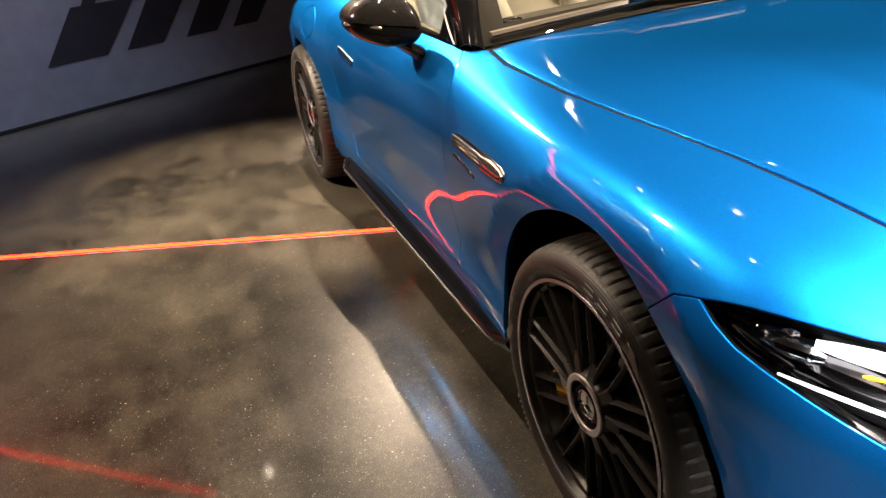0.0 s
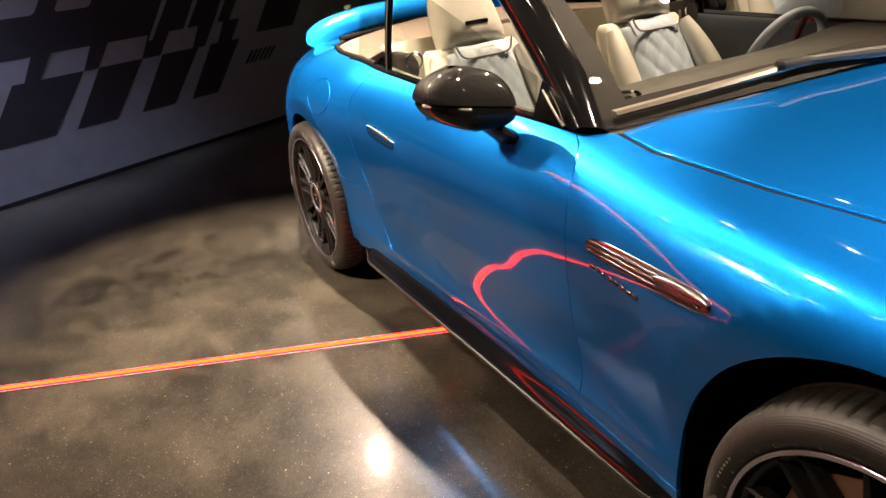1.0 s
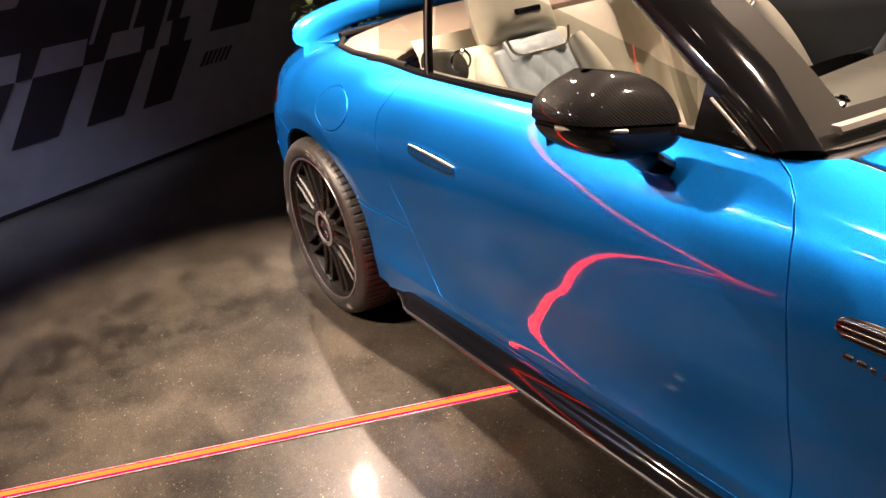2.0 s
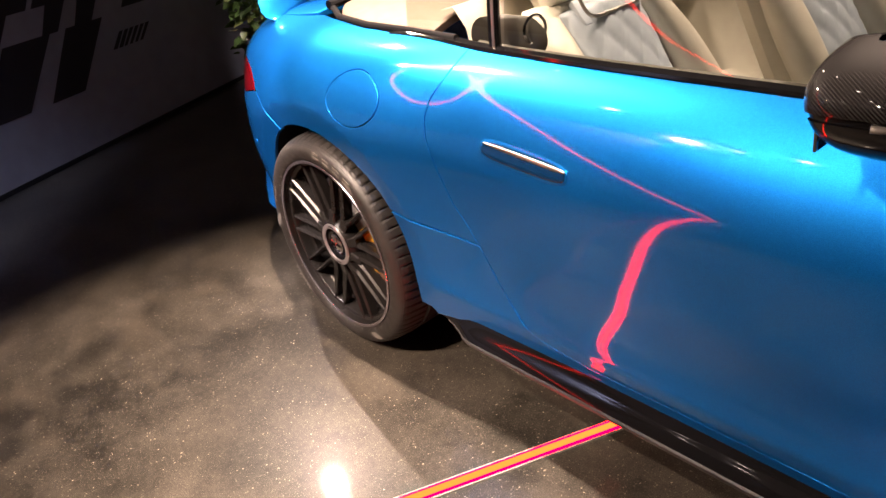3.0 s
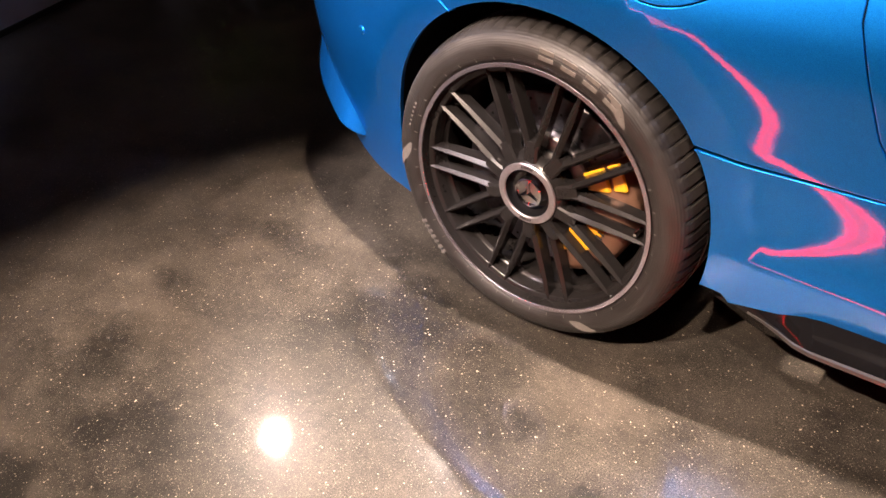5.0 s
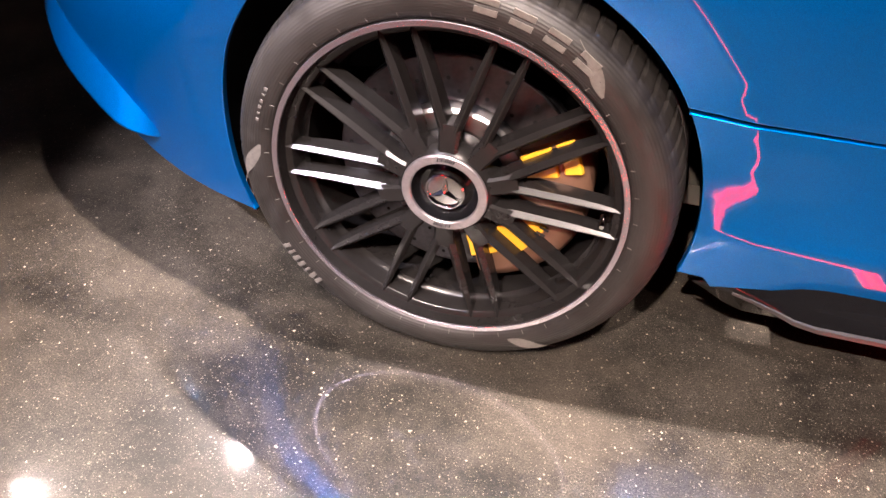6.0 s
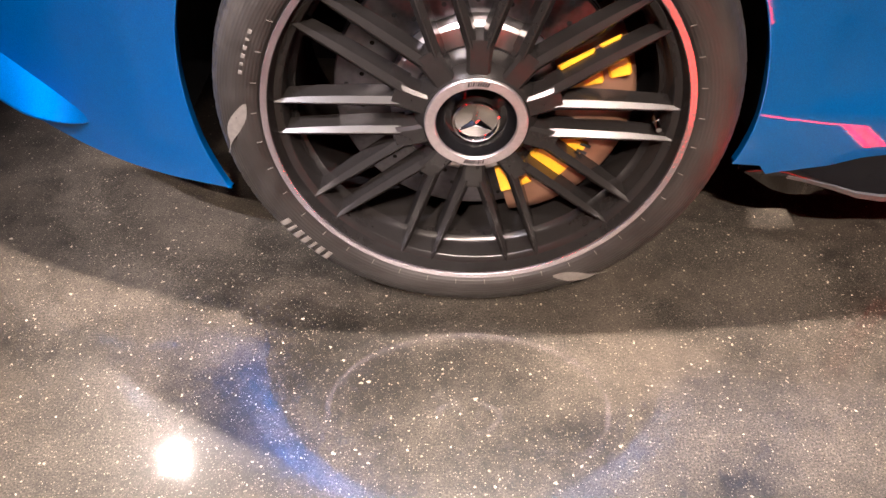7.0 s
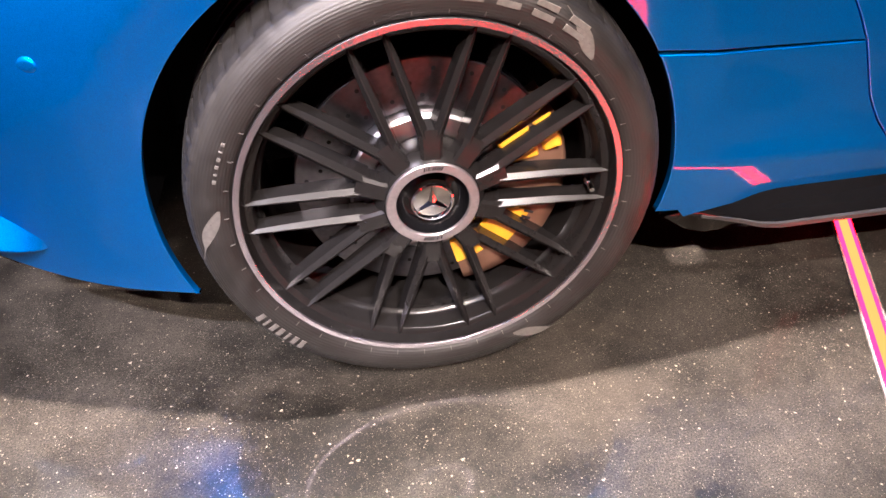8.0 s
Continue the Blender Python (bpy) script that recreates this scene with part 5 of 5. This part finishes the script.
for side in (-1, 1):
    side_glass("side_window", 0.665, 1.60, 0.33, 0.10, "raised tinted side window", side)
    side_glass("quarter_window", 0.30, 0.62, 0.22, 0.33, "small tinted quarter window", side)
    y, z = glass_line(0.64)
    pts = [Vector((0.64 - 0.02 * u, side * (y + 0.004 - 0.155 * (u * 0.33) ** 1.25 / 0.32 ** 0.25 * 1.3), z - 0.01 + 0.345 * u)) for u in np.linspace(0, 1, 9)]
    bm = bmesh.new()
    rings = [[p + Vector((-0.014, 0, 0)), p + Vector((-0.011, side * 0.009, 0)), p + Vector((0.011, side * 0.009, 0)), p + Vector((0.014, 0, 0)), p + Vector((0.010, -side * 0.010, 0)), p + Vector((-0.010, -side * 0.010, 0))] for p in pts]
    add_loft(bm, rings)
    post = part("window_post", bm, BLACK_GLOSS, car, "black post between the side windows", True, 40)
    bm = bmesh.new()
    add_loft(bm, [[p + Vector((dx, side * dy, 0)) for dx, dy in ((0.001, 0.0090), (0.009, 0.0090), (0.009, 0.0105), (0.001, 0.0105))] for p in pts])
    part("post_strip", bm, METAL_TRIM, post, "brushed strip")
    # mirror triangle
    bm = bmesh.new()
    a, b, c = Vector((1.60, 0.775, 0.945)), Vector((1.765, 0.778, 0.94)), Vector((1.60, 0.735, 1.045))
    rings = [[Vector((p.x, side * (p.y + o), p.z)) for p in (a, b, c)] for o in (0.004, -0.012)]
    add_loft(bm, rings)
    part("mirror_triangle", bm, BLACK_GLOSS, car)
    bm = bmesh.new()
    add_tube(bm, [Vector((1.735, side * 0.784, 0.942)), Vector((1.68, side * 0.776, 0.98)), Vector((1.628, side * 0.764, 1.012))], 0.0030)
    part("triangle_strip", bm, METAL_TRIM, car, "slim bright strip", True)

    # mirror: cap, lower shell, foot, indicator
    centre = Vector((1.535, side * 0.948, 1.003))

    def shell(lo, hi, grow=1.0, front=1.0):
        verts, faces = [], []
        nu, nv = 40, 18
        for i in range(nu):
            a = 2 * math.pi * i / nu
            for j in range(nv + 1):
                f = lo + (hi - lo) * j / nv
                cz, sz = math.cos(f), math.sin(f)
                ca, sa = math.cos(a), math.sin(a)
                e = 0.62 if sa > 0 else 0.28
                sx = math.copysign(abs(ca) ** e, ca) * cz ** 0.50
                sy = math.copysign(abs(sa) ** e, sa) * cz ** 0.50
                width = (0.106 if sy > 0 else 0.110) * grow
                x = (0.088 if sx > 0 else 0.075) * sx * grow
                y = width * sy
                z = (0.088 if sz > 0 else 0.066) * math.copysign(abs(sz) ** 0.9, sz) * grow * (1 - 0.52 * max(0, sy) * (sz > 0)) * (1 - 0.30 * max(0, sy) * (sz < 0)) * (1 - 0.25 * max(0, -sy) * (sz < 0))
                verts.append(centre + Vector((x - 0.18 * y - 0.25 * z, side * y, z + 0.02 * sy)))
        for i in range(nu):
            for j in range(nv):
                k, l = i * (nv + 1) + j, ((i + 1) % nu) * (nv + 1) + j
                faces.append((k, l, l + 1, k + 1) if side > 0 else (k, k + 1, l + 1, l))
        return verts, faces

    mirror = build("door_mirror", *shell(radians(-89), radians(-8)), BLACK_GLOSS, car, "black door mirror with carbon cap")
    build("mirror_cap", *shell(radians(2), radians(89), 1.015), CARBON, mirror, "carbon fibre mirror cap")
    build("mirror_band", *shell(radians(-9), radians(2.5), 0.975), BLACK_GLOSS, mirror)
    bm = bmesh.new()
    pts = [centre + Vector((0.083 * math.cos(a) * 1.0 + 0.005 - 0.18 * 0.1 * math.sin(a), side * 0.108 * math.sin(a), -0.006 + 0.02 * math.sin(a))) for a in np.linspace(0.15, 1.35, 12)]
    add_tube(bm, pts, 0.0045)
    part("mirror_indicator", bm, METAL_TRIM, mirror, "clear indicator strip", True)
    bm = bmesh.new()
    add_box(bm, (0.006, 0.13, 0.08), Matrix.Translation(centre + Vector((-0.071, 0, -0.004))), 0.003)
    part("mirror_glass", bm, CHROME, mirror, "mirror glass")
    bm = bmesh.new()
    rings = []
    for u in np.linspace(0, 1, 8):
        c = Vector((1.555, side * 0.905, 0.945)).lerp(Vector((1.545, side * 0.825, 0.89)), u)
        h, w = 0.018 + 0.012 * u, 0.045 + 0.020 * u
        rings.append([c + Vector((w * math.cos(t), 0, h * math.sin(t))) for t in np.linspace(0, 2 * math.pi, 14, endpoint=False)])
    add_loft(bm, rings)
    part("mirror_foot", bm, BLACK_GLOSS, mirror, smooth=True)

# ---- cabin ----
bm = bmesh.new()
add_box(bm, (1.55, 1.40, 0.04), pose(1.15, 0, 0.27))
part("cabin_floor", bm, DASH, car)
bm = bmesh.new()
rings = []
for y in np.linspace(-0.72, 0.72, 25):
    s = y / 0.72
    front = 1.80 + 0.19 * (1 - abs(s) ** 2.2)
    hump = 0.03 * math.exp(-((y - 0.37) / 0.20) ** 2)
    rings.append([Vector((x, y, z)) for x, z in ((front, 0.90), (front - 0.02, 0.955 + 0.04 * (1 - s * s)), (1.74, 0.972 + 0.03 * (1 - s * s) + hump * 0.5), (1.62, 0.965 + 0.02 * (1 - s * s) + hump), (1.54, 0.93 + hump), (1.50, 0.86), (1.52, 0.72), (1.60, 0.60), (1.62, 0.35), (front, 0.35))])
add_loft(bm, rings)
dash = part("dashboard", bm, DASH, car, "dark brown leather dashboard", True, 60)
for y in (-0.60, 0.60):
    bm = bmesh.new()
    add_revolve(bm, [(0.030, 0.0), (0.034, -0.004), (0.038, 0.0), (0.039, 0.006)], 32)
    add_box(bm, (0.05, 0.003, 0.006), pose(0, 0.002, 0))
    bmesh.ops.rotate(bm, cent=(0, 0, 0), matrix=Matrix.Rotation(radians(-90), 3, "X"), verts=bm.verts)
    ob = part("defroster_ring", bm, CHROME, dash, "chrome ring of the speaker", True)
    ob.location = (1.745, y, 0.985)
bm = bmesh.new()
add_box(bm, (0.02, 0.28, 0.30), pose(1.46, 0.0, 0.78, 0, -22, 0), 0.008)
part("centre_screen", bm, BLACK_GLOSS, dash, "upright glossy touch screen", True)
bm = bmesh.new()
add_box(bm, (0.75, 0.22, 0.26), pose(1.15, 0, 0.42), 0.03)
part("centre_console", bm, DASH, car, smooth=True)
for side in (-1, 1):
    rings = []
    for x in np.linspace(0.55, 1.70, 24):
        y, z = glass_line(float(x))
        rings.append([Vector((x, side * (y - a), z + b)) for a, b in ((0.008, -0.004), (0.03, 0.002), (0.06, -0.012), (0.075, -0.06), (0.065, -0.20), (0.09, -0.28), (0.09, -0.60))])
    bm = bmesh.new()
    add_loft(bm, rings, closed=False)
    part("door_card", bm, SLATE if side > 0 else DASH, car, "leather inner door panel", True, 60)


def seat(y, parent, ahead=0.0):
    """A cream sports seat: shaped backrest, cushion, bolsters, headrest and bright trim."""
    base = tagged(new("seat"), kind="")
    base.parent = parent
    lean = Matrix.Translation((0.84 + ahead, y, 0.475)) @ Matrix.Rotation(radians(-28), 4, "Y")

    def cushion(name, mat, halfw, length, thick, m, quilt=0.0, taper=0.0, crown=0.03, soft_s=6, soft_w=10):
        verts, faces = [], []
        nu, nv = 36, 44
        for j in range(nv + 1):
            w = j / nv
            for i in range(nu + 1):
                s = -1 + 2 * i / nu
                hw = halfw * (1 - taper * w ** 2.0)
                edge = (1 - abs(s) ** soft_s) * (1 - abs(2 * w - 1) ** soft_w)
                q = 0.0
                if quilt:
                    a, b = (s * hw + w * length * 0.62) / 0.072, (s * hw - w * length * 0.62) / 0.072
                    q = -quilt * (math.exp(-((a - round(a)) / 0.10) ** 2) + math.exp(-((b - round(b)) / 0.10) ** 2))
                d = crown * (1 - s * s) + q * edge
                verts.append(m @ Vector((thick * 0.5 * max(edge, 0) ** 0.4 + d * (edge > 0.01), hw * s, w * length)))
        off = len(verts)
        for j in range(nv + 1):
            w = j / nv
            for i in range(nu + 1):
                s = -1 + 2 * i / nu
                hw = halfw * (1 - taper * w ** 2.0)
                edge = (1 - abs(s) ** soft_s) * (1 - abs(2 * w - 1) ** soft_w)
                verts.append(m @ Vector((-thick * 0.5 * max(edge, 0) ** 0.4, hw * s, w * length)))
        for j in range(nv):
            for i in range(nu):
                k = j * (nu + 1) + i
                faces.append((k, k + 1, k + nu + 2, k + nu + 1))
                faces.append((off + k, off + k + nu + 1, off + k + nu + 2, off + k + 1))
        return build(name, verts, faces, mat, base)

    cushion("backrest", LEATHER_PALE, 0.165, 0.56, 0.10, lean @ pose(0, 0, 0), quilt=0.006, taper=0.12)
    cushion("shoulder_shell", LEATHER, 0.27, 0.60, 0.12, lean @ pose(-0.035, 0, 0), taper=0.25, crown=0.0)
    for s in (-1, 1):
        bm = bmesh.new()
        pts = [lean @ Vector((0.055 - 0.03 * u * u, s * (0.232 - 0.045 * u ** 2), 0.02 + 0.52 * u)) for u in np.linspace(0, 1, 16)]
        add_tube(bm, pts, lambda u: 0.055 * max(0.25, math.sin(math.pi * (0.12 + 0.80 * u)) ** 0.5), 14)
        part("backrest_bolster", bm, LEATHER, base, smooth=True)
        bm = bmesh.new()
        pts = [Vector((0.86 + ahead + 0.48 * u, y + s * 0.215, 0.48 + 0.03 * u)) for u in np.linspace(0, 1, 14)]
        add_tube(bm, pts, lambda u: 0.055 * max(0.3, math.sin(math.pi * (0.1 + 0.82 * u)) ** 0.5), 14)
        part("cushion_bolster", bm, LEATHER, base, smooth=True)
    flat_m = Matrix.Translation((0.86 + ahead, y, 0.455)) @ Matrix.Rotation(radians(86), 4, "Y") @ Matrix.Rotation(radians(180), 4, "Z")
    cushion("seat_cushion", LEATHER_PALE, 0.165, 0.48, 0.12, flat_m, quilt=0.006)
    head_m = lean @ pose(-0.012, 0, 0.575)
    cushion("headrest", LEATHER, 0.150, 0.245, 0.13, head_m, taper=0.22, crown=0.03, soft_s=3.5, soft_w=4)
    # bright frame under the headrest, an opening with a rounded rim
    rim = []
    for k in range(25):
        a = math.pi + math.pi * k / 24
        cx, cz = math.copysign(abs(math.cos(a)) ** 0.30, math.cos(a)), math.copysign(abs(math.sin(a)) ** 0.45, math.sin(a))
        rim.append(lean @ Vector((0.086 + 0.01 * cz, 0.124 * cx * (1 + 0.12 * cz), 0.560 + 0.055 * cz)))
    bm = bmesh.new()
    add_tube(bm, rim, 0.0045, 8)
    part("headrest_trim", bm, METAL_TRIM, base, "bright trim frame", True)
    bm = bmesh.new()
    add_box(bm, (0.02, 0.225, 0.075), lean @ pose(0.048, 0, 0.530, 0, -12, 0), 0.008)
    part("trim_panel", bm, LEATHER_PALE, base, "recessed leather panel", True)
    bm = bmesh.new()
    add_box(bm, (0.014, 0.10, 0.018), lean @ pose(0.078, 0, 0.640, 0, 8, 0), 0.005)
    part("neck_vent", bm, BLACK_GLOSS, base, "black neck vent", True)
    return base


seat(-0.36, car)
seat(0.37, car, 0.14)
# rear bulkhead with small seats, and speakers by the belt
bm = bmesh.new()
rings = []
for y in np.linspace(-0.69, 0.69, 21):
    dent = 0.10 * math.exp(-((abs(y) - 0.33) / 0.16) ** 2)
    rings.append([Vector((x, y, z)) for x, z in ((0.38, 1.02), (0.43, 1.03), (0.47 - dent, 0.98), (0.50 - dent, 0.80), (0.55 - dent, 0.55), (0.70, 0.48), (0.70, 0.30))])
add_loft(bm, rings, closed=False)
part("rear_seat_bulkhead", bm, LEATHER, car, "cream leather rear seat wall", True, 60)
for side in (-1, 1):
    bm = bmesh.new()
    rings = [[Vector((x + 0.06 * math.cos(a) * k, side * yy, 0.965 + 0.055 * math.sin(a) * k)) for a in np.linspace(0, 2 * math.pi, 20, endpoint=False)] for x, yy, k in ((0.55, 0.70, 0.9), (0.60, 0.69, 1.0), (0.66, 0.675, 0.9), (0.675, 0.672, 0.7))]
    add_loft(bm, rings)
    pod = part("speaker_pod", bm, DASH, car, "dark pod behind the door", True, 50)
    bm = bmesh.new()
    add_revolve(bm, [(0.026, 0.0), (0.030, -0.005), (0.034, 0.0)], 28)
    ob = part("speaker_ring", bm, CHROME, pod, "chrome speaker ring", True)
    ob.matrix_local = pose(0.680, side * 0.671, 0.985, 0, 0, 80)
    if side > 0:
        bm = bmesh.new()
        add_loft(bm, [[Vector(p) + Vector((dx, dy, 0)) for dx, dy in ((-0.02, -0.004), (0.02, -0.004), (0.022, 0.0), (-0.018, 0.0))] for p in ((0.58, 0.58, 1.03), (0.66, 0.52, 0.96), (0.85, 0.55, 0.75), (0.95, 0.57, 0.55))])
        part("seat_belt", bm, LEATHER_PALE, car, "pale seat belt", True)

# steering wheel
wheel_m = Matrix.Translation((1.40, 0.37, 0.875)) @ Matrix.Rotation(radians(-68), 4, "Y")
bm = bmesh.new()
pts = [wheel_m @ Vector((0.178 * math.cos(a), 0.178 * math.sin(a), 0)) for a in np.linspace(0, 2 * math.pi, 49)]
add_tube(bm, pts, 0.0165, 12, False)
steer = part("steering_wheel", bm, LEATHER_PALE, car, "pale leather steering wheel", True)
bm = bmesh.new()
add_box(bm, (0.11, 0.13, 0.05), wheel_m @ pose(0, 0, -0.015), 0.02)
part("steering_boss", bm, DASH, steer, smooth=True)
for a in (0.15, math.pi - 0.15, 1.5 * math.pi - 0.25, 1.5 * math.pi + 0.25):
    bm = bmesh.new()
    add_tube(bm, [wheel_m @ Vector((0.04 * math.sin(a + 1.57), 0.04 * -math.cos(a + 1.57), -0.01)), wheel_m @ Vector((0.17 * math.sin(a + 1.57), 0.17 * -math.cos(a + 1.57), 0))], 0.011, 8)
    part("steering_spoke", bm, DARK_CHROME, steer, smooth=True)

# ---- plant in its pot ----
plant = thing("potted_plant", "trailing green pothos in a slate blue pot", "plant", (-3.39, 0.78, 0))
bm = bmesh.new()
prof = [(0.0, 0.0), (0.118, 0.0), (0.130, 0.015), (0.152, 0.37), (0.158, 0.40), (0.148, 0.403), (0.142, 0.385), (0.136, 0.36), (0.0, 0.36)]
add_revolve(bm, [(r, z) for r, z in prof], 40)
bmesh.ops.rotate(bm, cent=(0, 0, 0), matrix=Matrix.Rotation(radians(90), 3, "X"), verts=bm.verts)
part("pot", bm, POT, plant, "slate blue ceramic pot", True)
rng = random.Random(7)
leaves = {LEAF: ([], []), LEAF_PALE: ([], [])}
stems = bmesh.new()
for k in range(420):
    a, e = rng.uniform(0, 2 * math.pi), rng.uniform(-0.9, 1.3)
    reach = rng.uniform(0.12, 0.36)
    top_z = 0.52 + 0.36 * math.sin(e) * rng.uniform(0.5, 1.1)
    c = Vector((reach * math.cos(a), reach * math.sin(a), max(0.27, top_z)))
    if k % 7 == 0:
        add_tube(stems, [Vector((0.05 * math.cos(a), 0.05 * math.sin(a), 0.36)), Vector((0.6 * c.x, 0.6 * c.y, c.z + 0.06)), c], 0.0035, 5)
    size = rng.uniform(0.035, 0.075)
    m = Matrix.Translation(c) @ Euler((rng.uniform(-0.9, 0.9), rng.uniform(-0.9, 0.9), a + rng.uniform(-0.7, 0.7))).to_matrix().to_4x4()
    vs, fs = leaves[LEAF_PALE if rng.random() < 0.25 else LEAF]
    b = len(vs)
    for x, y, z in ((-0.1, 0, 0), (-0.15, 0.42, 0.10), (0.25, 0.55, 0.12), (0.75, 0.32, 0.02), (1.15, 0, -0.16), (0.75, -0.32, 0.02), (0.25, -0.55, 0.12), (-0.15, -0.42, 0.10), (0.4, 0, -0.05)):
        vs.append(m @ Vector((x * size, y * size, z * size)))
    fs += [(b + i, b + i + 1, b + 8) for i in range(7)] + [(b + 7, b, b + 8)]
for mat_, (vs, fs) in leaves.items():
    build("foliage", vs, fs, mat_, plant, "glossy heart-shaped leaves")
part("stems", stems, LEAF, plant)
